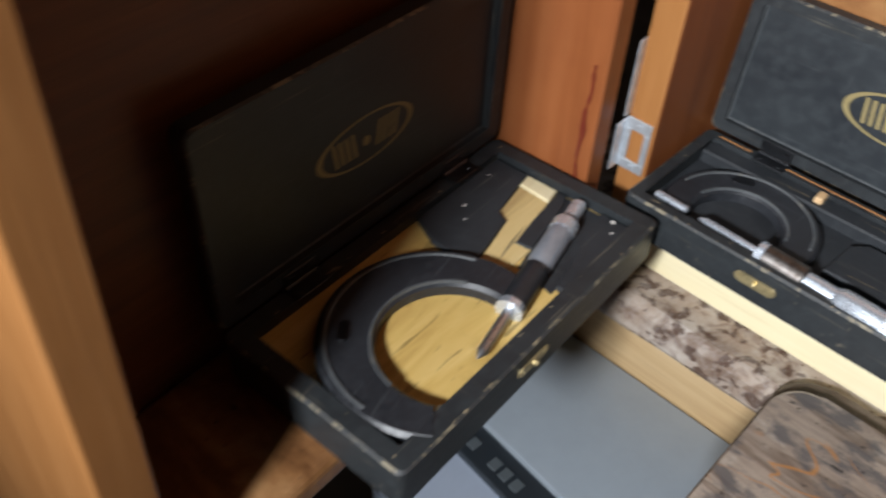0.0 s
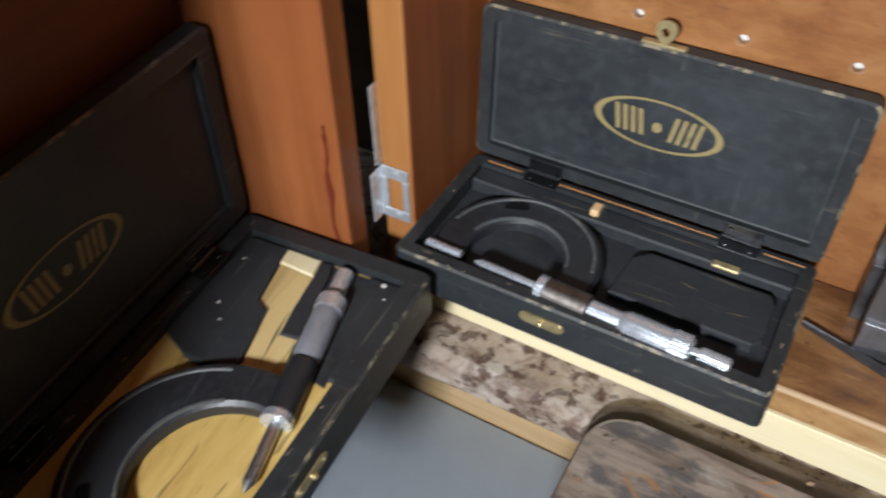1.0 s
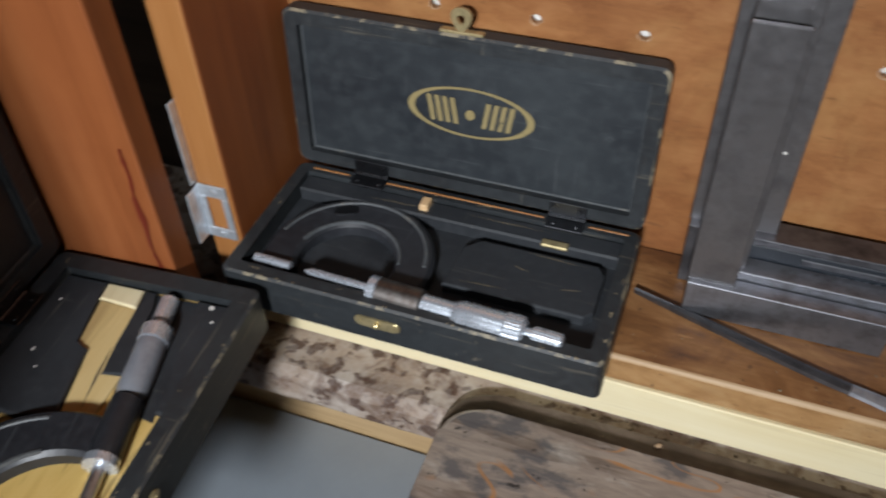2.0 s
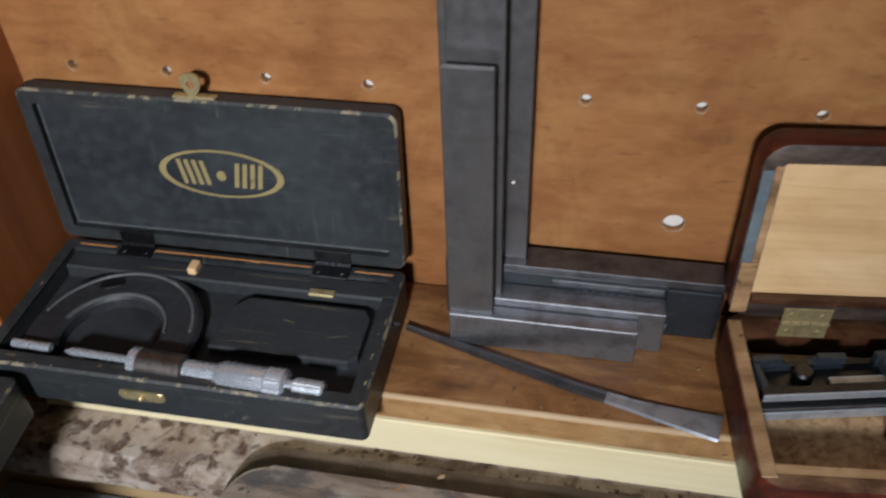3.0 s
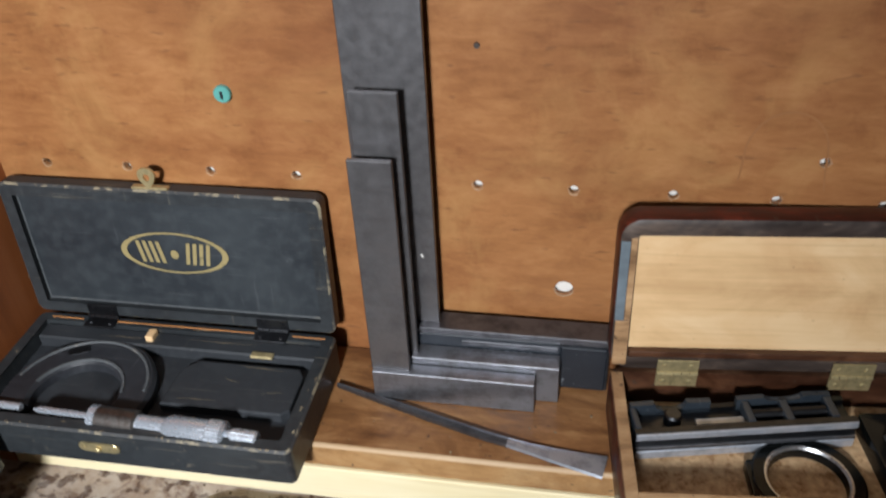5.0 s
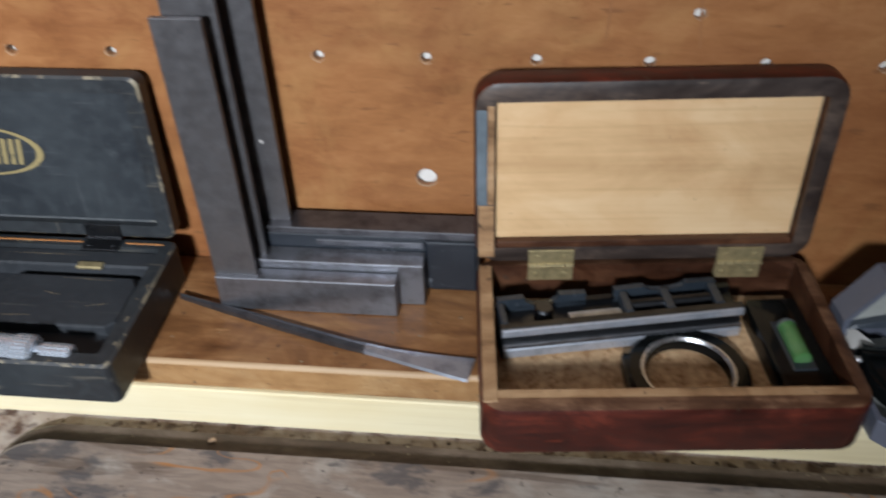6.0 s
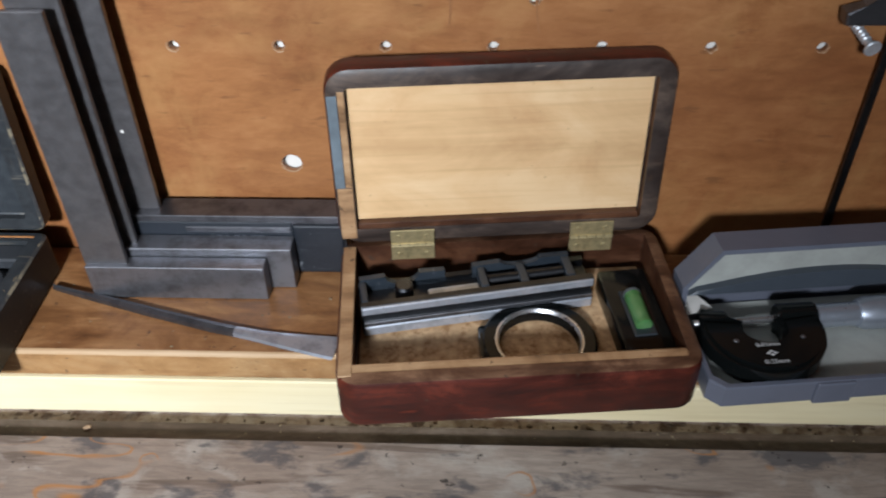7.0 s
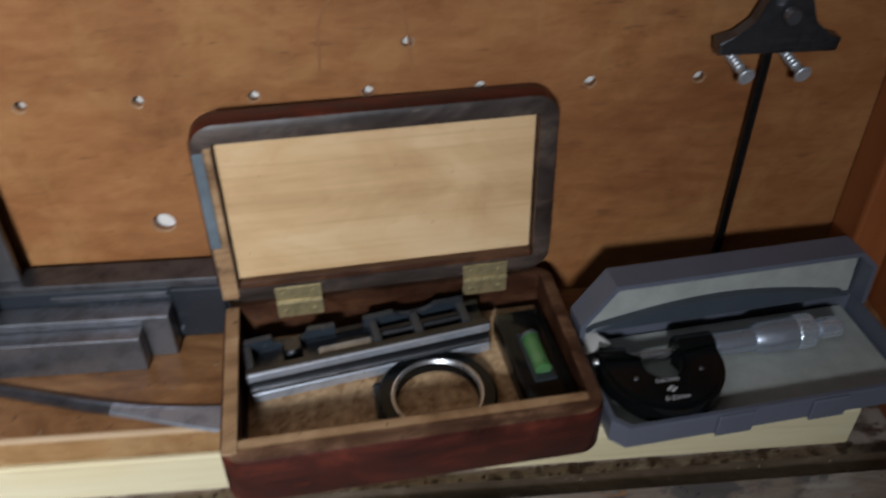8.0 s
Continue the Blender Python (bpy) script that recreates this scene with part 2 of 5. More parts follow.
M_STOCK = metal("dark_grey_stock_steel", (0.13, 0.13, 0.14), 0.34, (0.040, 0.037, 0.040), 0.8, 60, (0.1, 1, 1), 0.86, 0.05)
M_GROUND = metal("ground_steel", (0.52, 0.55, 0.61), 0.32, (0.24, 0.26, 0.29), 0.6, 90, (1, 0.2, 1), 0.6, 0.04)
M_SCRAPER = metal("rubbed_scraper_steel", (0.36, 0.385, 0.43), 0.36, (0.17, 0.18, 0.20), 0.8, 120, (1, 0.2, 1), 0.65, 0.04)
M_DARKSTEEL = metal("blackened_steel", (0.075, 0.078, 0.085), 0.34, (0.03, 0.028, 0.028), 0.6, 50)
M_SATIN = metal("satin_chrome", (0.70, 0.76, 0.84), 0.25, (0.36, 0.39, 0.43), 0.3, 110, (0.2, 1, 1), 0.72, 0.03)
M_SLEEVE = metal("matt_chrome", (0.46, 0.50, 0.57), 0.32, (0.33, 0.36, 0.42), 0.4, 60, (0.2, 1, 1), 0.75, 0.01)
M_OLDSLEEVE = metal("old_grey_thimble_steel", (0.33, 0.35, 0.39), 0.36, (0.19, 0.20, 0.23), 0.6, 90, (0.2, 1, 1), 0.40, 0.02)
M_CHROME = metal("polished_spindle_steel", (0.74, 0.74, 0.75), 0.29, (0.42, 0.41, 0.40), 0.45, 120, (0.1, 1, 1), 0.96, 0.02)
M_RUSTY = metal("tarnished_barrel_steel", (0.23, 0.21, 0.195), 0.40, (0.07, 0.05, 0.04), 0.8, 140)
M_BRASS = metal("old_brass", (0.58, 0.47, 0.25), 0.36, (0.20, 0.165, 0.085), 0.7, 130, (1, 1, 1), 0.7)
M_ZINC = metal("zinc_plate", (0.72, 0.77, 0.82), 0.36, (0.36, 0.37, 0.38), 0.5, 160, (1, 1, 1), 0.7)
M_SADDLE = painted("blue_black_paint", (0.016, 0.022, 0.030), (0.12, 0.13, 0.14), 0.66, 0.32, 60, 0.6, (0.04, 0.05, 0.06), 0.5)
M_BLUEBLACK = painted("chipped_blue_black_enamel", (0.007, 0.010, 0.015), (0.26, 0.28, 0.30), 0.64, 0.38, 90, 0.5, (0.022, 0.027, 0.034), 0.5, 0.6)
M_GREYCASE = plain("blue_grey_plastic", (0.115, 0.125, 0.16), 0.38, 0, 0.5, 0.12)
M_HUMP = plain("dark_grey_moulding", (0.055, 0.066, 0.082), 0.4)
M_FOAM = plain("pale_grey_foam", (0.37, 0.38, 0.35), 0.8, 0, 0.2, 0.25)
M_PLASTIC = plain("light_grey_plastic", (0.30, 0.34, 0.38), 0.45, 0, 0.4, 0.06)
M_PLASTIC2 = plain("pale_blue_grey_plastic", (0.36, 0.41, 0.50), 0.45, 0, 0.4, 0.06)
M_KEYS = plain("dark_key_strip", (0.022, 0.028, 0.034), 0.35)
M_KEY = plain("grey_key", (0.085, 0.10, 0.11), 0.5)
M_WHITE = plain("white_backing_paint", (0.72, 0.69, 0.64), 0.6)
M_HOLE = plain("splintered_pale_hole_rim", (0.42, 0.28, 0.17), 0.75)
M_BLUE = plain("blue_grey_tape", (0.15, 0.185, 0.21), 0.6, 0, 0.4, 0.45)
M_TEAL = plain("teal_plastic", (0.10, 0.33, 0.29), 0.45)
M_PRINT = plain("white_print", (0.6, 0.6, 0.6), 0.5)
M_ROOM = plain("room_paint", (0.55, 0.52, 0.48), 0.8)
M_NOSE = worn_varnish("worn_shelf_front", (0.20, 0.10, 0.038), (0.36, 0.200, 0.082), (0.47, 0.30, 0.14))
M_WORN = wood("rubbed_shelf_edge", (0.26, 0.14, 0.06), (0.46, 0.30, 0.16), (0.62, 0.46, 0.29), "X", 1.2, 0.5)
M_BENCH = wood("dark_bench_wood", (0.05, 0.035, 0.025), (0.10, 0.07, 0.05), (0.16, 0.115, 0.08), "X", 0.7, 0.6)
M_CRUMB = wood("brown_crumbs", (0.05, 0.035, 0.025), (0.16, 0.11, 0.075), (0.40, 0.32, 0.22), "X", 3.0, 0.7)
M_RUBBER = plain("black_rubber", (0.012, 0.012, 0.013), 0.5)


def mottled_ledge():
    n = Nodes("mottled_stained_board")
    a = n.noise(n.mapped((0.9, 1.0, 1.0)), 105.0, 3, 0.5, 0.3)
    a2 = n.noise(n.mapped((1, 1, 1), (9, 4, 2)), 58.0, 4, 0.6, 0.5)
    b = n.noise(n.mapped((1, 1, 1), (3, 3, 3)), 24.0, 6, 0.65)
    c = n.noise(n.mapped((1, 1, 1), (8, 1, 3)), 230.0, 5, 0.7)
    col = n.ramp(b, [(0.30, (0.24, 0.155, 0.100)), (0.5, (0.39, 0.315, 0.255)), (0.72, (0.55, 0.49, 0.435))])
    col = n.mix(n.ramp(a2, [(0.48, (0, 0, 0)), (0.62, (0.75,) * 3)]), col, (0.13, 0.072, 0.046))
    col = n.mix(n.ramp(a, [(0.53, (0, 0, 0)), (0.60, (0.9,) * 3)]), col, (0.075, 0.038, 0.024))
    col = n.mix(n.ramp(c, [(0.45, (0, 0, 0)), (0.75, (0.4,) * 3)]), col, (0.46, 0.42, 0.39))
    n.bump(n.mix(0.5, a, c), 0.6, 0.0014)
    return n.done(col, 0.72, 0, 0.3)


def old_plank():
    n = Nodes("grimy_weathered_plank")
    base = n.noise(n.mapped((3, 9, 9), (2, 1, 0)), 1.0, 5, 0.6, 0.8)
    g = n.noise(n.mapped((5, 46, 46), (0, 0, 0), (0, 0, 0.06)), 1.0, 4, 0.5, 1.0)
    fine = n.noise(n.mapped((60, 380, 380), (1, 4, 2), (0, 0, 0.04)), 1.0, 4, 0.65, 0.5)
    k = n.noise(n.mapped((16, 34, 34), (4.3, 1.7, 0)), 1.0, 2, 0.4, 0.9)
    where = n.noise(n.mapped((1, 1, 1), (1.3, 8.1, 2)), 17.0, 3, 0.5)
    smudge = n.noise(n.mapped((0.9, 1.7, 1.7), (2, 6, 3)), 30.0, 6, 0.62, 0.2)
    pale = n.noise(n.mapped((0.8, 1.4, 1), (7, 1, 3)), 34.0, 6, 0.66, 0.4)
    d = n.noise(n.mapped((1, 1, 1), (5, 5, 9)), 150.0, 4, 0.6)
    col = n.ramp(base, [(0.32, (0.22, 0.163, 0.125)), (0.5, (0.33, 0.258, 0.203)), (0.68, (0.45, 0.37, 0.30))])
    col = n.mix(n.ramp(g, [(0.56, (0, 0, 0)), (0.61, (0.7,) * 3), (0.68, (0.1,) * 3)]), col, (0.105, 0.066, 0.045))
    col = n.mix(n.ramp(fine, [(0.40, (0.35,) * 3), (0.60, (0, 0, 0))]), col, (0.13, 0.098, 0.078))
    col = n.mix(n.ramp(pale, [(0.52, (0, 0, 0)), (0.66, (0.6,) * 3)]), col, (0.47, 0.42, 0.36))
    # thin orange resin rings, in places only
    ring = n.maths("MULTIPLY", n.ramp(k, [(0.550, (0, 0, 0)), (0.566, (1, 1, 1)), (0.582, (0, 0, 0))]), n.ramp(where, [(0.45, (0, 0, 0)), (0.54, (0.9,) * 3)]))
    col = n.mix(n.ramp(smudge, [(0.53, (0, 0, 0)), (0.61, (0.8,) * 3)]), col, (0.085, 0.079, 0.082))
    col = n.mix(ring, col, (0.42, 0.18, 0.05))
    col = n.mix(n.ramp(d, [(0.65, (0, 0, 0)), (0.69, (0.8,) * 3)]), col, (0.02, 0.016, 0.014))
    n.bump(n.mix(0.4, n.mix(0.5, g, fine), d), 0.5, 0.0014)
    return n.done(col, n.ramp(smudge, [(0.35, (0.66,) * 3), (0.7, (0.42,) * 3)]), 0, 0.4)


def cork():
    n = Nodes("cork")
    v = n.tree.nodes.new("ShaderNodeTexVoronoi")
    v.inputs["Scale"].default_value = 260
    n.link(n.coord, v.inputs["Vector"])
    a = n.noise(n.mapped((1, 1, 1)), 160.0, 5, 0.7)
    col = n.ramp(a, [(0.36, (0.32, 0.175, 0.080)), (0.50, (0.61, 0.40, 0.22)), (0.75, (0.72, 0.51, 0.30))])
    col = n.mix(n.ramp(v.outputs["Distance"], [(0.2, (0, 0, 0)), (0.7, (0.35,) * 3)]), col, (0.26, 0.14, 0.06))
    n.bump(a, 0.4, 0.0008)
    return n.done(col, 0.85, 0, 0.2)


def glass_green():
    n = Nodes("green_vial_glass")
    n.bsdf.inputs["Transmission Weight"].default_value = 0.75
    n.bsdf.inputs["IOR"].default_value = 1.47
    a = n.noise(n.mapped((1, 1, 1)), 120.0, 3, 0.5)
    return n.done(n.ramp(a, [(0.3, (0.14, 0.56, 0.13)), (0.7, (0.40, 0.84, 0.34))]), 0.05)


M_MOTTLED, M_PLANK, M_CORK, M_VIAL = mottled_ledge(), old_plank(), cork(), glass_green()
M_PLANKEDGE = worn_varnish("worn_plank_edge", (0.12, 0.09, 0.07), (0.34, 0.28, 0.225), (0.52, 0.46, 0.39))
M_PLANKSIDE = worn_varnish("brown_plank_rebate", (0.040, 0.027, 0.019), (0.105, 0.075, 0.053), (0.20, 0.155, 0.118))

# ---------------------------------------------------------------- mesh helpers


def part(name, bm, material, parent=None, label="", smooth=0.0):
    """One bmesh as one mesh object, under a thing or a part."""
    bmesh.ops.recalc_face_normals(bm, faces=bm.faces[:])
    me = bpy.data.meshes.new(name)
    bm.to_mesh(me)
    bm.free()
    for m in (material if isinstance(material, (list, tuple)) else (material,)):
        me.materials.append(m)
    if smooth:
        me.shade_smooth()
        me.set_sharp_from_angle(angle=radians(smooth))
    ob = new(name, me)
    if parent is not None:
        ob.parent = parent
    if label:
        ob["label"] = label
    return ob


def thing(name, m, label, category, group="", kind=""):
    ob = new(name)
    ob.empty_display_size = 0.02
    ob.matrix_world = m
    return tagged(ob, label, category, group, kind)


def box(bm, x0, x1, y0, y1, z0, z1, bev=0.0, seg=2, mat=0, m=None):
    r = bmesh.ops.create_cube(bm, size=1.0)
    vs = r["verts"]
    bmesh.ops.transform(bm, verts=vs, matrix=Matrix.Translation(((x0 + x1) / 2, (y0 + y1) / 2, (z0 + z1) / 2)) @ Matrix.Diagonal((x1 - x0, y1 - y0, z1 - z0, 1)))
    if m is not None:
        bmesh.ops.transform(bm, verts=vs, matrix=m)
    faces = {f for v in vs for f in v.link_faces}
    for f in faces:
        f.material_index = mat
    if bev:
        edges = list({e for v in vs for e in v.link_edges})
        bmesh.ops.bevel(bm, geom=edges, offset=bev, segments=seg, profile=0.5, affect="EDGES", clamp_overlap=True)
    return bm


def lathe(bm, profile, origin=(0, 0, 0), axis=(1, 0, 0), n=28, mat=0):
    """Turned solid: profile of (along, radius) round an axis."""
    axis = Vector(axis).normalized()
    q = axis.to_track_quat("Z", "Y").to_matrix()
    rings = []
    for a, r in profile:
        rings.append([bm.verts.new(Vector(origin) + q @ Vector((max(r, 1e-5) * math.cos(2 * math.pi * i / n), max(r, 1e-5) * math.sin(2 * math.pi * i / n), a))) for i in range(n)])
    for k in range(len(rings) - 1):
        for i in range(n):
            f = bm.faces.new((rings[k][i], rings[k][(i + 1) % n], rings[k + 1][(i + 1) % n], rings[k + 1][i]))
            f.material_index = mat
    for ring in (rings[0], rings[-1]):
        f = bm.faces.new(ring)
        f.material_index = mat
    return bm


def prism(bm, pts, z0, z1, bev=0.0, seg=2, mat=0):
    """An outline in x, y raised from z0 to z1."""
    lo = [bm.verts.new((x, y, z0)) for x, y in pts]
    hi = [bm.verts.new((x, y, z1)) for x, y in pts]
    n = len(pts)
    top = bm.faces.new(hi)
    fs = [top, bm.faces.new(lo[::-1])]
    fs += [bm.faces.new((lo[i], lo[(i + 1) % n], hi[(i + 1) % n], hi[i])) for i in range(n)]
    for f in fs:
        f.material_index = mat
    if bev:
        bmesh.ops.bevel(bm, geom=list(top.edges), offset=bev, segments=seg, profile=0.5, affect="EDGES", clamp_overlap=True)
    return bm


def round_rect(x0, x1, y0, y1, r, n=6):
    out = []
    for cx, cy, a0 in ((x1 - r, y1 - r, 0), (x0 + r, y1 - r, 90), (x0 + r, y0 + r, 180), (x1 - r, y0 + r, 270)):
        out += [(cx + r * math.cos(radians(a0 + 90 * k / n)), cy + r * math.sin(radians(a0 + 90 * k / n))) for k in range(n + 1)]
    return out


def arc_band(bm, cx, cy, a0, a1, ro0, ri0, z0, z1, n=40, bev=0.0015, waist=0.0):
    """A flat curved bar between two angles, with soft edges."""
    outer = [(cx + (ro0) * math.cos(a), cy + (ro0) * math.sin(a)) for a in [radians(a0 + (a1 - a0) * k / n) for k in range(n + 1)]]
    inner = [(cx + (ri0 + waist * math.sin(math.pi * k / n)) * math.cos(a), cy + (ri0 + waist * math.sin(math.pi * k / n)) * math.sin(a)) for k, a in [(k, radians(a0 + (a1 - a0) * k / n)) for k in range(n + 1)]]
    b = bev
    # cross section from the outer foot over the top to the inner foot
    rows = []
    for (ox, oy), (ix, iy) in zip(outer, inner):
        d = Vector((ox - ix, oy - iy)).normalized()
        sect = [(ox, oy, z0), (ox, oy, z1 - b), (ox - d.x * b, oy - d.y * b, z1), (ix + d.x * b, iy + d.y * b, z1), (ix, iy, z1 - b), (ix, iy, z0)]
        rows.append([bm.verts.new(p) for p in sect])
    for r0, r1 in zip(rows, rows[1:]):
        for k in range(6):
            bm.faces.new((r0[k], r0[(k + 1) % 6], r1[(k + 1) % 6], r1[k]))
    bm.faces.new(rows[0])
    bm.faces.new(rows[-1][::-1])
    return bm


def framed_slab(bm, W, D, z0, z1, wall, pocket, r=0.004, mat_in=0):
    """A slab with a rectangular pocket sunk from its top; rounded corners outside, soft rim."""
    n = 4
    out_pts = round_rect(-W / 2, W / 2, 0, D, r, n)
    in_pts = round_rect(-W / 2 + wall, W / 2 - wall, wall, D - wall, 0.0012, n)
    b = 0.0012
    def ring(pts, z, shrink=0.0):
        res = []
        cx, cy = 0, D / 2
        for x, y in pts:
            sx = x - math.copysign(shrink, x - cx)
            sy = y - math.copysign(shrink, y - cy)
            res.append(bm.verts.new((sx, sy, z)))
        return res
    rings = [ring(out_pts, z0, b), ring(out_pts, z0 + b), ring(out_pts, z1 - b), ring(out_pts, z1, b), ring(in_pts, z1, -0.0006), ring(in_pts, z1 - 0.0006), ring(in_pts, pocket)]
    k = len(out_pts)
    for j, (a, c) in enumerate(zip(rings, rings[1:])):
        for i in range(k):
            f = bm.faces.new((a[i], a[(i + 1) % k], c[(i + 1) % k], c[i]))
            f.material_index = 2 if j in (2, 4) else 0
    bm.faces.new(rings[0][::-1])
    f = bm.faces.new(rings[-1])
    f.material_index = mat_in
    return bm


def emblem(parent, x, y, z, rx=0.0340, ry=0.0142):
    """A printed oval ring, heavier at its ends, with slanting bars and a dot inside."""
    at = pose(x, y, z)
    n = 64
    bm = bmesh.new()
    o = [bm.verts.new((rx * math.cos(2 * math.pi * k / n), ry * math.sin(2 * math.pi * k / n), 0)) for k in range(n)]
    i2 = [bm.verts.new(((rx - 0.0038) * math.cos(2 * math.pi * k / n), (ry - 0.0012) * math.sin(2 * math.pi * k / n), 0)) for k in range(n)]
    for k in range(n):
        bm.faces.new((o[k], o[(k + 1) % n], i2[(k + 1) % n], i2[k]))
    part("emblem_ring", bm, M_GOLD, parent, "faded gold printed oval").matrix_basis = at
    for side in (-1, 1):
        for j in range(4):
            bx = side * rx * 0.44 + (j - 1.5) * 0.0042
            h, w, sl = ry * 0.52, 0.0012, 0.0012 * side
            bm = bmesh.new()
            bm.faces.new([bm.verts.new(p) for p in ((bx - w - sl, -h, 0), (bx + w - sl, -h, 0), (bx + w + sl, h, 0), (bx - w + sl, h, 0))])
            part("emblem_bar", bm, M_GOLD, parent, "faded gold printed bar").matrix_basis = at
    bm = bmesh.new()
    bm.faces.new([bm.verts.new((0.0026 * math.cos(a), -0.001 + 0.0030 * math.sin(a), 0)) for a in [2 * math.pi * k / 14 for k in range(14)]])
    part("emblem_dot", bm, M_GOLD, parent, "faded gold printed dot").matrix_basis = at


def hinge(parent, x, y, z, material, w=0.022, leaf=0.008, tilt=0.0):
    """A butt hinge: two leaves, a knuckle and screw heads, lying on the back rim."""
    bm = bmesh.new()
    box(bm, -w / 2, w / 2, -leaf, 0, -0.0004, 0.0009, 0.0003, 1)
    for i in range(5):
        lathe(bm, [(-w / 2 + i * w / 5 + 0.0002, 0.0014), (-w / 2 + (i + 1) * w / 5 - 0.0002, 0.0014)], (0, 0.0006, 0.0012), (1, 0, 0), 10)
    for sx in (-1, 1):
        lathe(bm, [(0.0008, 0.0016), (0.0013, 0.0012)], (sx * w * 0.32, -leaf * 0.55, 0), (0, 0, 1), 10)
    ob = part("hinge", bm, material, parent)
    ob.matrix_basis = pose(x, y, z)
    bm = bmesh.new()
    box(bm, -w / 2, w / 2, -0.0006, 0.0009, 0.001, leaf, 0.0003, 1)
    for sx in (-1, 1):
        lathe(bm, [(0.0004, 0.0016), (0.0011, 0.0012)], (sx * w * 0.32, 0, leaf * 0.6), (0, -1, 0), 10)
    up = part("hinge_leaf", bm, material, ob)
    up.matrix_basis = pose(0, 0.0008, 0.001, tilt)
    return ob


# ---------------------------------------------------------------- micrometers


def ridge(bm, above):
    """Raises every other line of a turning, where it is wider than a radius, into fine ridges."""
    bm.verts.index_update()
    for v in bm.verts:
        r = math.hypot(v.co.y, v.co.z)
        if r >= above and v.index % 2 == 0:
            v.co.y *= 1 + 0.0002 / r
            v.co.z *= 1 + 0.0002 / r


def micrometer(name, m, label, r_in, r_out, cy, boss_a, boss_b, frame_t, spindle_tip, sleeve, thimble, ratchet, materials, radius=0.008, pads=True, group="", sink=0.0, barrel=0.013, rod=0.0028, ring=True, stud=0.0036, waist=0.001, rod_mat=None):
    """Outside micrometer: x runs along the spindle from the anvil face, the bow lies towards +y."""
    frame_mat, barrel_mat, sleeve_mat, thimble_mat = materials
    root = thing(name, m, label, "micrometer", group)
    cx = (boss_a + boss_b) / 2
    rm = (r_in + r_out) / 2
    a = math.degrees(math.asin(min(0.95, cy / rm)))
    bm = arc_band(bmesh.new(), cx, cy, -a, 180 + a, r_out, r_in, -frame_t / 2 - sink, frame_t / 2 - sink, 44, 0.002, waist)
    part("bow", bm, frame_mat, root, "", 35)
    # raised rib along the bow
    bm = arc_band(bmesh.new(), cx, cy, 8, 172, r_out - 0.0035, r_out - 0.0055, frame_t / 2 - sink - 0.001, frame_t / 2 - sink + 0.0008, 36, 0.0005)
    # crescent bows get a paler rib, rim highlight put into the colour
    part("rib", bm, M_DUSTED_LIT if waist < 0 else frame_mat, root, "", 35)
    if waist < 0:  # second rib along the inner edge of a crescent bow
        bm = bmesh.new()
        rows = []
        for k in range(37):
            deg = 6 + 168 * k / 36
            r0 = r_in + waist * math.sin(math.pi * (deg + a) / (180 + 2 * a)) + 0.0012
            c, e = math.cos(radians(deg)), math.sin(radians(deg))
            top = frame_t / 2 - sink
            rows.append([bm.verts.new((cx + r * c, cy + r * e, z)) for r, z in ((r0 + 0.0020, top - 0.001), (r0 + 0.0016, top + 0.0007), (r0 + 0.0004, top + 0.0007), (r0, top - 0.001))])
        for p, q in zip(rows, rows[1:]):
            for k in range(4):
                bm.faces.new((p[k], p[(k + 1) % 4], q[(k + 1) % 4], q[k]))
        bm.faces.new(rows[0])
        bm.faces.new(rows[-1][::-1])
        # same pale colour, painting the highlight along the inner edge
        part("inner_rib", bm, M_DUSTED_LIT, root, "", 35)
    bm = lathe(bmesh.new(), [(boss_a - 0.009, stud - 0.0006), (boss_a - 0.008, stud), (boss_a + 0.003, stud), (boss_a + 0.004, stud - 0.0006)], (0, 0, 0), (1, 0, 0), 20)
    part("anvil_boss", bm, frame_mat, root, "", 35)
    bm = lathe(bmesh.new(), [(boss_a - 0.012, rod * 0.85), (boss_a - 0.0115, rod), (boss_a + 0.0085, rod), (boss_a + 0.009, rod * 0.85)], (0, 0, 0), (1, 0, 0), 20)
    part("anvil", bm, rod_mat or M_CHROME, root, "bright steel anvil", 35)
    bm = lathe(bmesh.new(), [(boss_b - 0.006, 0.0062), (boss_b - 0.005, 0.0072), (boss_b + barrel - 0.001, 0.0072), (boss_b + barrel, 0.0062)], (0, 0, 0), (1, 0, 0), 24)
    part("barrel_boss", bm, barrel_mat, root, "", 35)
    bm = lathe(bmesh.new(), [(boss_b - 0.010, 0.0060), (boss_b - 0.0095, 0.0075), (boss_b - 0.0055, 0.0075), (boss_b - 0.005, 0.0060)], (0, 0, 0), (1, 0, 0), 24)
    if ring:
        part("lock_ring", bm, M_SATIN, root, "knurled steel lock ring", 35)
    bm = lathe(bmesh.new(), [(spindle_tip, 0.0006), (spindle_tip + 0.0040, rod * 0.95), (spindle_tip + 0.0045, rod), (boss_b, rod)] if spindle_tip < boss_b - 0.03 else [(spindle_tip, rod), (boss_b, rod)], (0, 0, 0), (1, 0, 0), 20)
    part("spindle", bm, rod_mat or M_CHROME, root, "bright steel spindle", 35)
    bm = lathe(bmesh.new(), [(boss_b + barrel - 0.002, radius * 0.72), (sleeve, radius * 0.72)], (0, 0, 0), (1, 0, 0), 28)
    for k in range(5):
        x = boss_b + barrel + 0.001 + k * 0.003
        if x < sleeve - 0.004:
            lathe(bm, [(x, radius * 0.728), (x + 0.0004, radius * 0.728)], (0, 0, 0), (1, 0, 0), 24)
    part("sleeve", bm, sleeve_mat, root, "", 35)
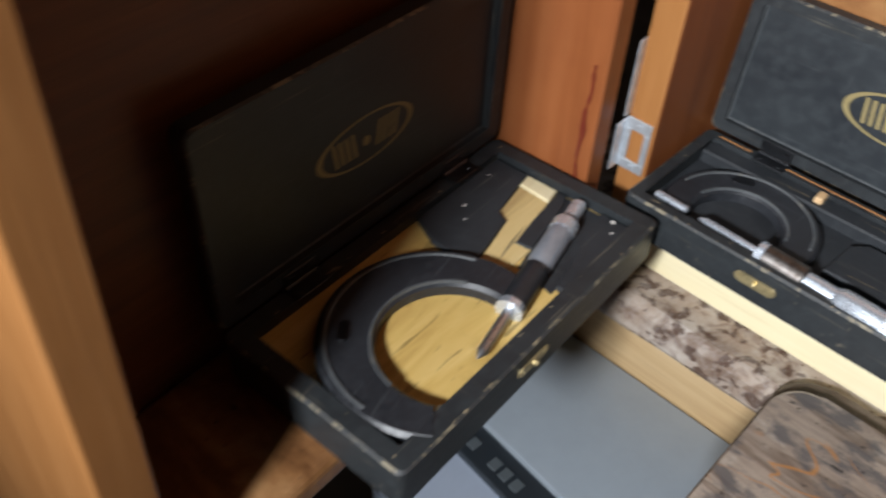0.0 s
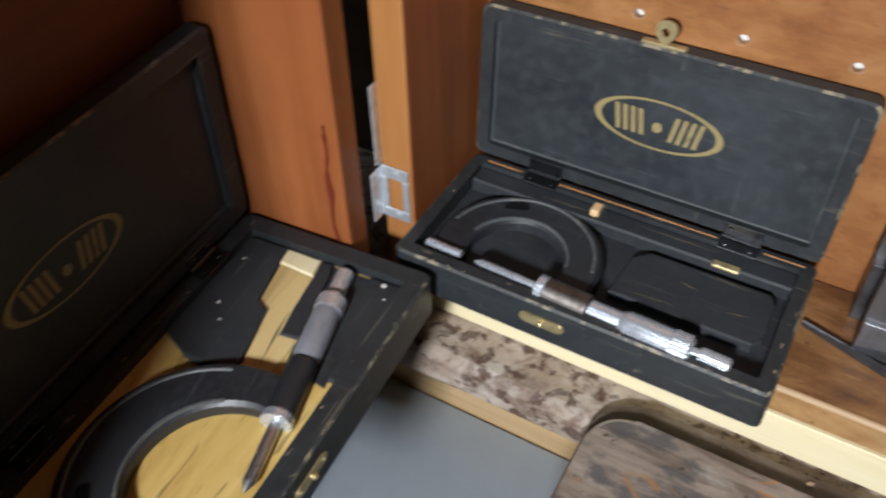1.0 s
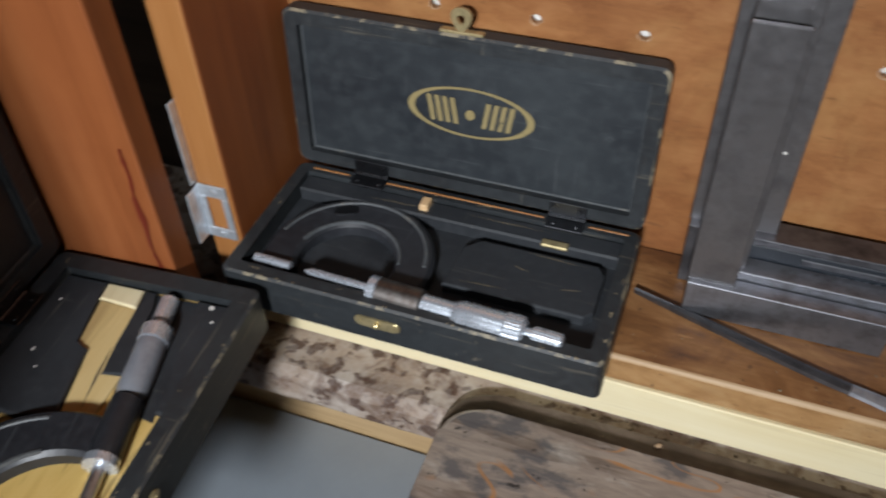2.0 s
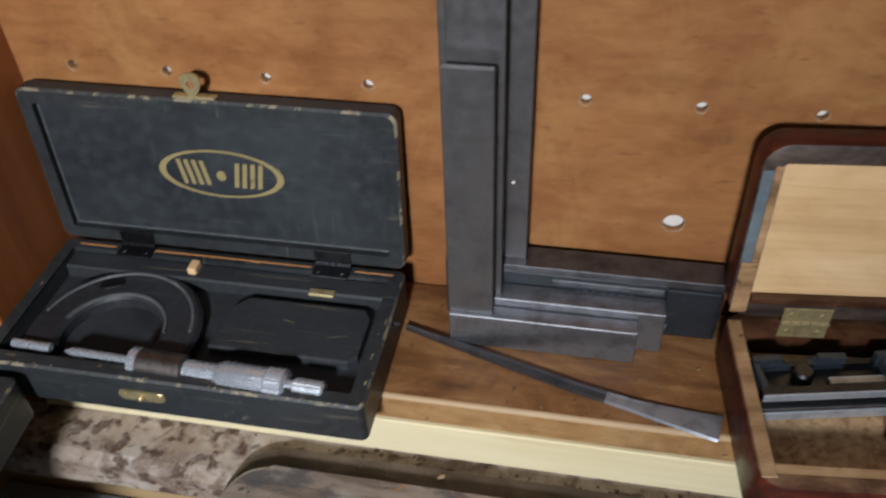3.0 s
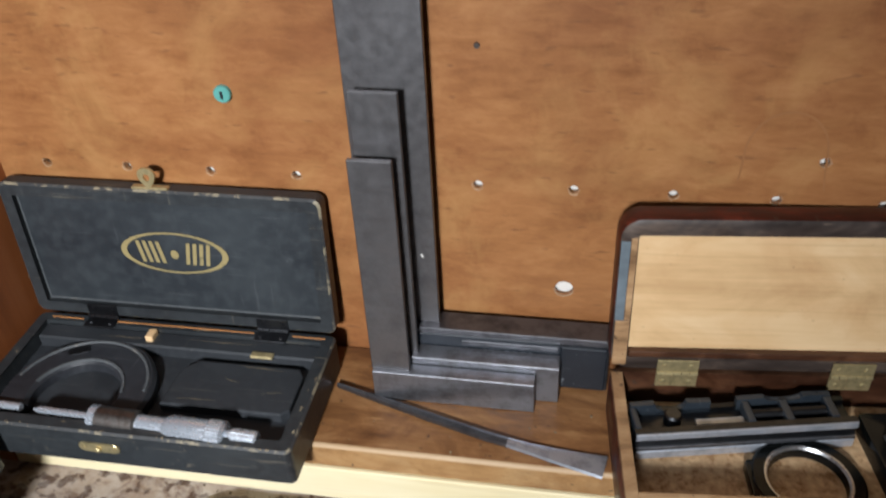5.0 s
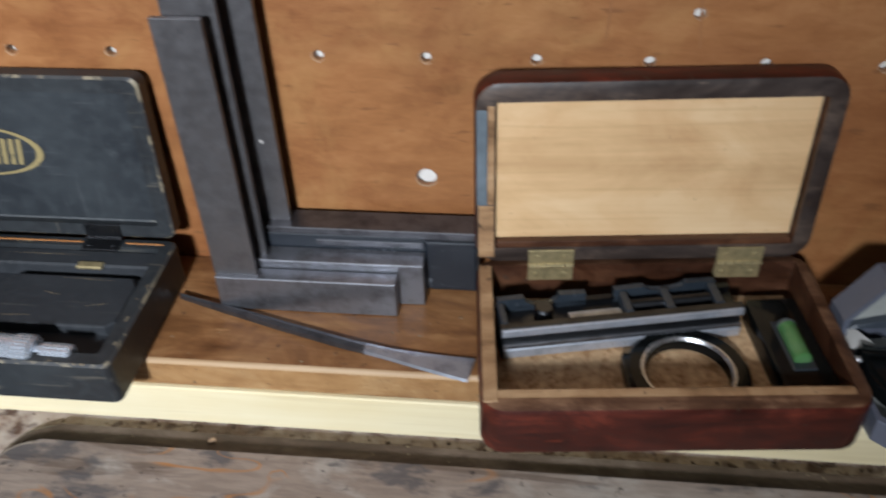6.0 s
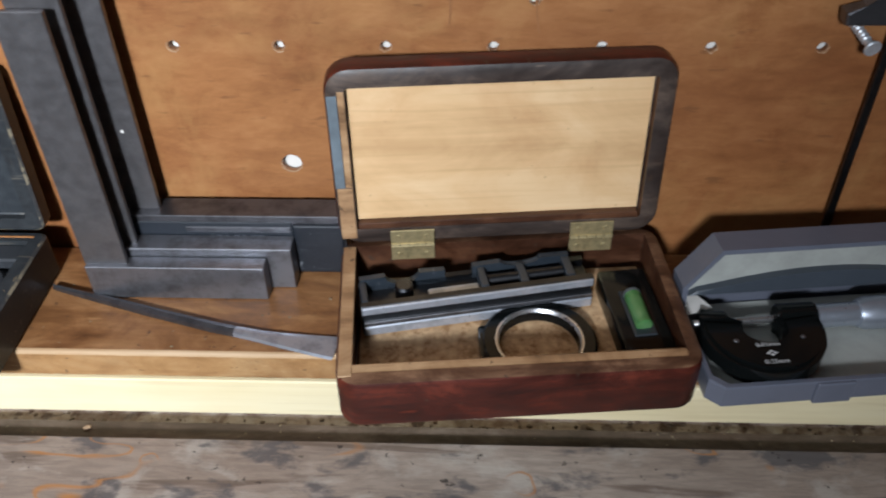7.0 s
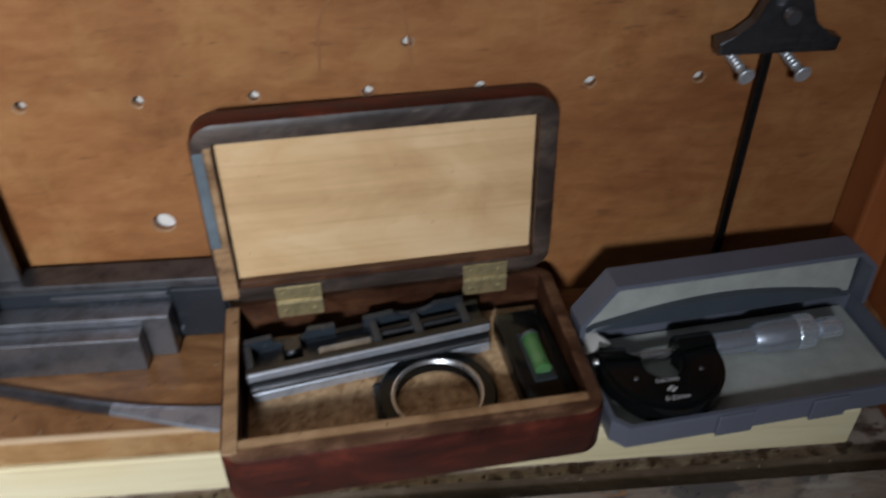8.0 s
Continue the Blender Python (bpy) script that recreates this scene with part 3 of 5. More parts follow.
    prof = [(sleeve - 0.006, radius * 0.80), (sleeve - 0.002, radius), (thimble - 0.010, radius)]
    bm = lathe(bmesh.new(), prof, (0, 0, 0), (1, 0, 0), 32)
    part("thimble", bm, thimble_mat, root, "", 35)
    bm = lathe(bmesh.new(), [(thimble - 0.0102, radius), (thimble - 0.0096, radius + 0.0003), (thimble - 0.0016, radius + 0.0003), (thimble, radius * 0.8)], (0, 0, 0), (1, 0, 0), 60)
    ridge(bm, radius)
    part("knurled_grip", bm, M_SATIN, root)
    bm = lathe(bmesh.new(), [(thimble, radius * 0.45), (thimble + 0.003, radius * 0.45), (thimble + 0.0035, radius * 0.62), (ratchet - 0.001, radius * 0.62), (ratchet, radius * 0.5)], (0, 0, 0), (1, 0, 0), 36)
    ridge(bm, radius * 0.58)
    part("ratchet_knob", bm, M_SATIN, root)
    if pads:
        ang = radians(118)
        bm = prism(bmesh.new(), round_rect(-0.0065, 0.0065, -0.0028, 0.0028, 0.0027), 0, 0.0007, 0.0002, 1)
        ob = part("name_plate", bm, M_DARKSTEEL, root, "small worn steel plate")
        ob.matrix_basis = pose(cx + (rm + waist * 0.4) * math.cos(ang), cy + (rm + waist * 0.4) * math.sin(ang), frame_t / 2 - sink, 0, 0, math.degrees(ang) - 90)
    return root


# ---------------------------------------------------------------- fitted boxes


def catch_eye(lid, D):
    """Brass plate with an eye on the lid's upper edge."""
    bm = bmesh.new()
    box(bm, -0.011, 0.011, -0.0012, 0.0012, -0.004, 0.0006, 0.0005, 1)
    n = 24
    loops = [[bm.verts.new((ro * (1.15 - 0.60 * (1 - math.sin(2 * math.pi * k / n)) / 2) * math.cos(2 * math.pi * k / n), 0.0072 + ro * 1.05 * math.sin(2 * math.pi * k / n), z)) for k in range(n)] for ro, z in ((0.0058, -0.001), (0.0058, 0.0006), (0.0022, 0.0006), (0.0022, -0.001))]
    for j in range(4):
        for k in range(n):
            bm.faces.new((loops[j][k], loops[j][(k + 1) % n], loops[(j + 1) % 4][(k + 1) % n], loops[(j + 1) % 4][k]))
    c = part("catch_eye", bm, M_BRASS, lid, "worn brass eyed catch")
    c.matrix_basis = pose(-0.002, D, -0.002)


def black_case(name, m, W, D, H, lid_lean, label, emblem_at, eye, floor_mat, wall=0.009, pocket=0.0115):
    """Black painted instrument box with its lid standing open; origin at the middle of its front edge, on the support."""
    root = thing(name, m, label, "instrument box", "black instrument boxes")
    bm = framed_slab(bmesh.new(), W, D, 0, H, wall, pocket, 0.004, 1)
    part("tray", bm, [M_BLACK, floor_mat, M_CHIPPED], root)
    lid_t = 0.0105
    lid = part("lid", framed_slab(bmesh.new(), W, D, -lid_t, 0, wall * 1.05, -0.0046, 0.005, 1), [M_BLACK, M_PANEL, M_CHIPPED], root)
    # the lid's local y runs up from the hinge; its hollow side looks to the front
    lid.matrix_basis = pose(0, D - 0.002, H + 0.002, 90 - lid_lean, 0, 0)
    e = wall * 1.05
    for x0, x1, y0, y1 in ((-W / 2 + e + 0.0012, W / 2 - e - 0.0012, e + 0.0002, e + 0.0013), (-W / 2 + e + 0.0002, -W / 2 + e + 0.0013, e, D - e - 0.002), (W / 2 - e - 0.0013, W / 2 - e - 0.0002, e, D - e - 0.002)):
        part("panel_bevel", box(bmesh.new(), x0, x1, y0, y1, -0.0048, -0.0040, 0.0003, 1), M_DUSTED_LIT, lid, "dusty worn panel edge")
    emblem(lid, emblem_at[0], emblem_at[1], -0.0043)
    if eye:
        catch_eye(lid, D)
    bm = bmesh.new()
    prism(bm, round_rect(-0.012, 0.012, -0.0032, 0.0032, 0.003), 0, 0.0009, 0.0003, 1)
    lathe(bm, [(0, 0.0016), (0.0026, 0.0016), (0.0034, 0.0008)], (0, 0, 0), (0, 0, 1), 12)
    for sx in (-0.009, 0.009):
        lathe(bm, [(0.0006, 0.0013), (0.0013, 0.001)], (sx, 0, 0), (0, 0, 1), 10)
    c = part("catch_plate", bm, M_BRASS, root, "tarnished brass catch plate")
    c.matrix_basis = pose(-0.012, -0.0002, H * 0.56, 90, 0, 0)
    for x, mat in ((-W * 0.27, M_DARKSTEEL), (W * 0.30, M_DARKSTEEL)):
        hinge(root, x, D - 0.003, H + 0.0004, mat, 0.020, 0.009, -lid_lean)
    return root


# ---------------------------------------------------------------- the cabinet
SHELF = 0.104     # top of the shelf
BACK = 0.470      # face of the back board


def drilled_board(bm, x0, x1, z0, z1, y0, y1, holes):
    """An upright board with round holes right through it, laid out in level bands."""
    half = 0.0072

    def sheet(xa, xb, za, zb):
        for y in (y0, y1):
            bm.faces.new([bm.verts.new(p) for p in ((xa, y, za), (xb, y, za), (xb, y, zb), (xa, y, zb))])

    bands = {}
    for hx, hz, r in holes:
        bands.setdefault(hz, []).append((hx, r))
    low = z0
    for hz in sorted(bands):
        sheet(x0, x1, low, hz - half)
        left = x0
        for hx, r in sorted(bands[hz]):
            sheet(left, hx - half, hz - half, hz + half)
            rings = []
            for y in (y0, y1):
                angles = [2 * math.pi * k / 24 for k in range(24)]
                out = [bm.verts.new((hx + half * math.cos(a) / max(abs(math.cos(a)), abs(math.sin(a))), y, hz + half * math.sin(a) / max(abs(math.cos(a)), abs(math.sin(a))))) for a in angles]
                rim = [bm.verts.new((hx + r * math.cos(a), y, hz + r * math.sin(a))) for a in angles]
                for k in range(24):
                    bm.faces.new((out[k], out[(k + 1) % 24], rim[(k + 1) % 24], rim[k]))
                rings.append(rim)
            for k in range(24):
                bm.faces.new((rings[0][k], rings[0][(k + 1) % 24], rings[1][(k + 1) % 24], rings[1][k]))
            left = hx + half
        sheet(left, x1, hz - half, hz + half)
        low = hz + half
    sheet(x0, x1, low, z1)
    return bm


HOLES = [(-0.0127 + 0.0508 * k, 0.2297, 0.0025) for k in range(-2, 10)]
HOLES += [(-0.010 + 0.0502 * k, 0.3517, 0.0027) for k in range(-2, 11)]
HOLES += [(0.188, 0.1625, 0.0053), (0.3105, 0.2527, 0.0025)]

bm = drilled_board(bmesh.new(), -0.146, 0.556, 0.0585, 0.62, BACK, BACK + 0.0034, HOLES)
tagged(part("wall_back", bm, M_PLY), "brown stained plywood back board drilled with holes", "cabinet back", kind="structure")
bm = box(bmesh.new(), -0.17, 0.60, BACK + 0.0055, BACK + 0.02, 0.0585, 0.62)
tagged(part("wall_behind", bm, M_WHITE), "white painted wall behind the board", "wall", kind="structure")
# splintered pale rims round the holes
rims = bmesh.new()
for hx, hz, r in HOLES:
    vs0, vs1 = [], []
    for k in range(14):
        a = 2 * math.pi * k / 14
        o = r * random.uniform(1.03, 1.42 if r < 0.004 else 1.12)
        vs0.append(rims.verts.new((hx + o * math.cos(a), BACK - 0.0003, hz + o * math.sin(a))))
        vs1.append(rims.verts.new((hx + r * 0.98 * math.cos(a), BACK + 0.0004, hz + r * 0.98 * math.sin(a))))
    for k in range(14):
        rims.faces.new((vs0[k], vs0[(k + 1) % 14], vs1[(k + 1) % 14], vs1[k]))
tagged(part("hole_rims", rims, M_HOLE), "pale splintered rims of drilled holes", "hole rims", kind="structure")

bm = box(bmesh.new(), -0.1645, -0.1455, 0.386, BACK + 0.0015, 0.0585, 0.62, 0.0015, 2, 0)
for f in bm.faces:
    if f.normal.y < -0.7:
        f.material_index = 1
tagged(part("wall_left", bm, [M_DOOR, M_EDGE]), "reddish stained cabinet side with varnished front edge", "cabinet side", kind="structure")
bm = box(bmesh.new(), 0.556, 0.576, 0.386, BACK + 0.0015, 0.0585, 0.62, 0.0015)
tagged(part("wall_right", bm, [M_DOOR]), "brown stained cabinet side", "cabinet side", kind="structure")
bm = box(bmesh.new(), 0.534, 0.5555, 0.446, BACK - 0.0005, SHELF + 0.0005, 0.62, 0.002)
tagged(part("corner_batten", bm, M_DOOR), "brown corner batten of the cabinet", "batten", kind="structure")

bm = box(bmesh.new(), -0.1450, 0.5555, 0.3875, BACK - 0.0005, SHELF - 0.0185, SHELF, 0.0022, 3)
bm.normal_update()
for f in bm.faces:
    if f.normal.y < -0.2:
        f.material_index = 2 if f.normal.z > 0.2 else 1
tagged(part("shelf", bm, [M_SHELF, M_NOSE, M_WORN]), "worn brown varnished wooden shelf", "shelf", kind="structure")
bm = box(bmesh.new(), -0.1450, 0.529, 0.3865, 0.405, 0.0585, SHELF - 0.019, 0.0008, 1)
tagged(part("shelf_lipping", bm, M_PINE), "pale fresh pine strip under the shelf edge", "pine strip", kind="structure")

# bench ledge in front of the cabinet
bm = bmesh.new()
LEDGE = 0.058
prof = [(0.495, LEDGE), (0.3615, LEDGE), (0.3580, LEDGE - 0.002), (0.3565, LEDGE - 0.007), (0.3568, 0.034), (0.3585, 0.030), (0.40, 0.030), (0.495, 0.030)]
rows = []
for i in range(61):
    x = -0.30 + 1.2 * i / 60
    w = [noise.noise((x * 40, k * 3.1, 0.5)) * 0.0012 for k in range(len(prof))]
    rows.append([bm.verts.new((x, y + (w[k] if 0 < k < 6 else 0), z + (0 if k in (0, 7) else w[k] * 0.4))) for k, (y, z) in enumerate(prof)])
for a, b in zip(rows, rows[1:]):
    for k in range(len(prof)):
        f = bm.faces.new((a[k], a[(k + 1) % 8], b[(k + 1) % 8], b[k]))
        f.material_index = 1 if 5 <= k <= 6 else 0
bm.faces.new(rows[0])
bm.faces.new(rows[-1][::-1])
tagged(part("ledge", bm, [M_MOTTLED, M_TAN]), "mottled grey and brown stained board ledge", "ledge", kind="structure")
bm = box(bmesh.new(), -0.9, 1.2, -0.3, 0.55, -0.16, -0.12, 0.002)
tagged(part("bench_top", bm, M_BENCH), "dark grimy wooden bench top", "bench", kind="structure")
bm = box(bmesh.new(), -0.30, 0.90, 0.405, 0.45, -0.1195, 0.0298, 0.001, 1)
tagged(part("bench_rail", bm, M_TAN), "raw tan timber rail under the ledge", "rail", kind="structure")
bm = box(bmesh.new(), 0.015, 0.74, 0.215, 0.345, -0.1195, LEDGE, 0.001, 1)
tagged(part("bench_riser", bm, M_BENCH), "dark timber riser under the plank", "riser", kind="structure")

# the room round the bench, plain
for nm, b in (("wall_room_back", (-1.6, 1.9, 0.60, 0.66, -0.9, 2.2)), ("wall_room_front", (-1.6, 1.9, -2.2, -2.14, -0.9, 2.2)),
              ("wall_room_left", (-1.66, -1.6, -2.2, 0.66, -0.9, 2.2)), ("wall_room_right", (1.9, 1.96, -2.2, 0.66, -0.9, 2.2)),
              ("ceiling", (-1.66, 1.96, -2.2, 0.66, 2.2, 2.26)), ("floor", (-1.66, 1.96, -2.2, 0.66, -0.96, -0.9))):
    tagged(part(nm, box(bmesh.new(), *b), M_ROOM), "plain painted workshop surface", nm.split("_")[0], kind="structure")

# open cabinet door: a shallow tray swung out to the left
DOOR = pose(-0.164, 0.352, 0, 0, 0, 4)
door = thing("door_1", DOOR, "open cabinet door made as a shallow wooden tray", "door", kind="structure")
part("end_panel", box(bmesh.new(), -0.090, 0.0, 0.0, 0.017, 0.062, 0.62, 0.0012), M_DOOR, door, "red stained end panel with drips")
near = part("end_panel", box(bmesh.new(), -0.26, 0.004, -0.0200, 0, -0.12, 0.52, 0.0012), M_EDGE, door, "varnished end panel")
near.matrix_basis = pose(0, -0.294, 0.10, -2.5, 0, 0)
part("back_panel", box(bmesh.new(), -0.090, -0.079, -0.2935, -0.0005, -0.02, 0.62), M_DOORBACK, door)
part("door_shelf", box(bmesh.new(), -0.0785, 0.010, -0.2935, -0.0005, SHELF - 0.021, SHELF - 0.002, 0.006, 4), M_SHELF, door)
# added dark sheet standing in for the shade seen through the door gap
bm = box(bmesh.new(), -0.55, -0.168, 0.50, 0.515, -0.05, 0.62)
tagged(part("wall_gap_backing", bm, M_BENCH), "added dark backing that stands in for shade in the door gap", "board", kind="structure")
# dried red stain running down the end panel
bm = bmesh.new()
rows = []
for k in range(25):
    z = 0.112 + 0.090 * k / 24
    w = 0.0009 + 0.0012 * noise.noise((k * 0.8, 2.0, 0)) + 0.0022 * max(0, 1 - k / 5) + 0.0012 * max(0, 1 - abs(k - 13) / 4)
    w = max(w, 0.0003)
    c = -0.0095 + 0.0035 * noise.noise((k * 0.16, 5.0, 0)) + 0.003 * k / 24
    rows.append([bm.verts.new((c - w, -0.0006, z)), bm.verts.new((c + w, -0.0006, z))])
for a, b in zip(rows, rows[1:]):
    bm.faces.new((a[0], a[1], b[1], b[0]))
part("stain", bm, plain("dried_red_stain", (0.15, 0.024, 0.012), 0.35), door, "dried dark red paint run")

# zinc catch plate on the cabinet's edge
bm = bmesh.new()
for b in ((-0.0085, 0.0085, -0.0012, 0, 0.028, 0.036), (-0.0085, 0.0085, -0.0012, 0, 0, 0.007), (0.0045, 0.0085, -0.0012, 0, 0.0068, 0.0282), (-0.0085, -0.0045, -0.0012, 0, 0.0068, 0.0282)):
    box(bm, *b, 0.0004, 1)
box(bm, -0.0095, -0.0082, -0.010, 0.0, 0.001, 0.034, 0.0004, 1)
box(bm, -0.0097, -0.0085, -0.004, 0.012, 0.036, 0.085, 0.0004, 1)
for z in (0.0035, 0.032):
    lathe(bm, [(0, 0.0022), (0.0012, 0.0016)], (0.001, -0.0008, z), (0, -1, 0), 12)
k = part("catch_keeper", bm, M_ZINC)
k.matrix_world = pose(-0.1560, 0.3858, 0.122)
tagged(k, "bright zinc catch keeper screwed to the cabinet edge", "catch")

# weathered plank lying on the ledge
plank = thing("plank", pose(0, 0, 0), "grimy weathered wooden plank with rounded corner on the ledge", "plank")
part("lower_board", prism(bmesh.new(), round_rect(-0.021, 0.75, 0.20, 0.3755, 0.024, 8), LEDGE + 0.0005, LEDGE + 0.0065, 0.002), M_PLANKSIDE, plank, "brown lower board")
bm = prism(bmesh.new(), round_rect(-0.019, 0.745, 0.20, 0.3600, 0.020, 8), LEDGE + 0.0070, 0.0715, 0.0028, 3)
bm.normal_update()
for f in bm.faces:
    if 0.25 < f.normal.z < 0.97:
        f.material_index = 1
part("upper_board", bm, [M_PLANK, M_PLANKEDGE], plank)
bm = prism(bmesh.new(), [(0, 0), (0.006, 0.001), (0.007, 0.004), (0.003, 0.0055), (-0.001, 0.003)], 0, 0.003, 0.001)
k = part("wood_chip", bm, M_HOLE)
k.matrix_world = pose(0.0850, 0.3690, LEDGE + 0.0064, 0, 0, 20) @ Matrix.Scale(0.5, 4)
tagged(k, "small pale wood chip on the plank edge", "chip")

# grey instrument below the ledge
inst = thing("bench_instrument", pose(-0.130, 0.3420, -0.1195, 0, 0, -5.5), "grey plastic bench instrument with a dark key strip", "instrument")
part("housing", prism(bmesh.new(), [(-0.105, -0.052), (0.135, -0.052), (0.135, 0.0745), (-0.105, 0.0515)], 0, 0.0560, 0.002), M_PLASTIC, inst, "", 35)
part("key_strip", box(bmesh.new(), -0.104, 0.134, -0.079, -0.0522, 0.0, 0.0500, 0.001, 1), M_KEYS, inst, "dark key strip")
for k in (0, 1, 3, 4, 5, 7, 8):
    b = part("key", prism(bmesh.new(), round_rect(-0.0038, 0.0038, -0.0046, 0.0046, 0.001, 3), 0.0500, 0.0512, 0.0004, 1), M_KEY, inst)
    b.matrix_basis = pose(-0.042 + 0.0106 * k, -0.067, 0)
part("front_panel", prism(bmesh.new(), round_rect(-0.054, 0.133, -0.142, -0.0792, 0.005), 0.0, 0.0445, 0.0015), M_PLASTIC2, inst, "pale blue-grey front panel")

# corrugated hose and black cable under the box
bm = bmesh.new()
for k in range(16):
    lathe(bm, [(k * 0.006, 0.010), (k * 0.006 + 0.0015, 0.0125), (k * 0.006 + 0.0045, 0.0125), (k * 0.006 + 0.0059, 0.010)], (0, 0, 0), (1, 0, 0), 18)
k = part("corrugated_hose", bm, M_ZINC, None, "", 40)
k.matrix_world = pose(-0.245, 0.162, -0.1065, 0, 0, 4)
tagged(k, "light grey corrugated hose lying on the bench", "hose")
cu = bpy.data.curves.new("cable", "CURVE")
cu.dimensions, cu.bevel_depth, cu.bevel_resolution = "3D", 0.0045, 3
sp = cu.splines.new("BEZIER")
sp.bezier_points.add(3)
for bp, co in zip(sp.bezier_points, ((-0.215, 0.30, -0.1155), (-0.197, 0.262, -0.070), (-0.188, 0.225, -0.072), (-0.170, 0.17, -0.1155))):
    bp.co, bp.handle_left_type, bp.handle_right_type = co, "AUTO", "AUTO"
cu.materials.append(M_RUBBER)
tagged(new("cable", cu), "black rubber cable beside the grey instrument", "cable")

# ---------------------------------------------------------------- black box on the door shelf
A_POSE = pose(-0.1065, 0.2465, SHELF - 0.002, 0, 0, 94)
boxa = black_case("instrument_box", A_POSE, 0.212, 0.114, 0.027, -1.0, "open black painted wooden instrument box with bare yellow inside", (-0.004, 0.055), False, M_YELLOW, 0.010, 0.0195)
part("lining_block", prism(bmesh.new(), [(0.0218, 0.1035), (0.0135, 0.0860), (0.0125, 0.0770), (0.0160, 0.0600), (0.0200, 0.0590), (0.0540, 0.0658), (0.0557, 0.0742), (0.0945, 0.0808), (0.0945, 0.1035)], 0.0117, 0.0228, 0.0012), M_LINING, boxa, "black lining block")
part("lining_block", prism(bmesh.new(), [(0.0450, 0.0420), (0.0428, 0.0520), (0.0600, 0.0545), (0.0817, 0.0568), (0.0945, 0.0592), (0.0945, 0.0530), (0.0850, 0.0495)], 0.0117, 0.0222, 0.001), M_LINING, boxa, "black lining block")
part("lining_strip", prism(bmesh.new(), [(0.030, 0.0105), (0.0945, 0.0105), (0.0945, 0.030), (0.085, 0.0275), (0.030, 0.0165)], 0.0117, 0.0228, 0.001), M_LINING, boxa)
part("groove_bed", prism(bmesh.new(), [(0.026, 0.0160), (0.0945, 0.0300), (0.0945, 0.0535), (0.030, 0.0402)], 0.0117, 0.0201), M_LINING, boxa)
part("bare_wood_patch", prism(bmesh.new(), [(0.0186, 0.0580), (0.0540, 0.0652), (0.0557, 0.0735), (0.0840, 0.0786), (0.0825, 0.0577), (0.0423, 0.0525), (0.0446, 0.0425), (0.0216, 0.0428)], 0.0117, 0.0212, 0.0006, 1), M_BARE, boxa, "patch of bare pale wood")
part("wood_corner", prism(bmesh.new(), [(0.0842, 0.0790), (0.0945, 0.0805), (0.0945, 0.0600), (0.0828, 0.0578)], 0.0117, 0.0222, 0.0008, 1), M_PINE, boxa, "cleaner pale wooden corner piece")
part("split_line", prism(bmesh.new(), [(0.0240, 0.0500), (0.0430, 0.0532), (0.0580, 0.0560), (0.0420, 0.0540)], 0.0205, 0.0215), M_LINING, boxa, "dark split in the wood")
for fx, fy, fz, r in ((0.0915, 0.0205, 0.0230, 0.0016), (0.047, 0.0905, 0.0227, 0.0012), (0.038, 0.083, 0.0227, 0.0009), (0.083, 0.016, 0.0230, 0.0008), (0.078, 0.097, 0.0227, 0.0008)):
    f = part("fleck", prism(bmesh.new(), [(r * random.uniform(0.5, 1.2) * math.cos(a), r * random.uniform(0.5, 1.2) * math.sin(a)) for a in [2 * math.pi * k / 7 for k in range(7)]], 0, 0.0003), M_WHITE, boxa, "white fleck")
    f.matrix_basis = pose(fx, fy, fz)
micrometer("micrometer", pose(-0.1085, 0.166, SHELF + 0.0215, 0, 0, 105.5), "large old micrometer with black bow lying in its box", 0.0395, 0.0585, 0.0214, 0.005, 0.0900, 0.012, 0.0467, 0.1215, 0.1565, 0.1748,
           (M_ENAMEL, M_ENAMEL, M_OLDSLEEVE, M_OLDSLEEVE), 0.0070, True, "micrometers", 0.002, barrel=0.0245, rod=0.0029, waist=-0.0105)

# ---------------------------------------------------------------- black box on the cabinet shelf
B_POSE = pose(-0.0435, 0.3585, SHELF + 0.0003, 0, 0, 0)
boxb = black_case("instrument_box", B_POSE, 0.196, 0.092, 0.0255, 4.0, "open black painted wooden instrument box standing on the shelf", (0.0025, 0.048), True, M_LINING, 0.0072, 0.0145)
for x0, x1 in ((-0.088, -0.066), (-0.044, 0.047), (0.071, 0.092)):
    part("bare_edge", box(bmesh.new(), x0, x1, 0.0870, 0.0881, 0.0250, 0.0259, 0.0003, 1), M_EDGE, boxb, "bare orange wood along the hinge line")
bm = bmesh.new()
prism(bm, [(0.010, 0.030), (0.082, 0.030), (0.086, 0.034), (0.086, 0.060), (0.082, 0.066), (0.020, 0.066), (0.012, 0.058)], 0.0117, 0.0205, 0.001)
part("lining_block", bm, M_LINING, boxb, "black lining block")
part("lining_strip", box(bmesh.new(), -0.0905, 0.0905, 0.072, 0.0845, 0.0117, 0.0225, 0.001, 1), M_LINING, boxb)
bm = bmesh.new()
box(bm, 0.050, 0.064, 0.0695, 0.0745, 0.0215, 0.0235, 0.0006, 1)
part("brass_patch", bm, M_BRASS, boxb, "bare brass patch")
bm = bmesh.new()
box(bm, -0.0195, -0.0145, 0.0755, 0.0835, 0.020, 0.0262, 0.0006, 1)
part("wood_plug", bm, M_CREAM, boxb, "bare pale wooden plug")
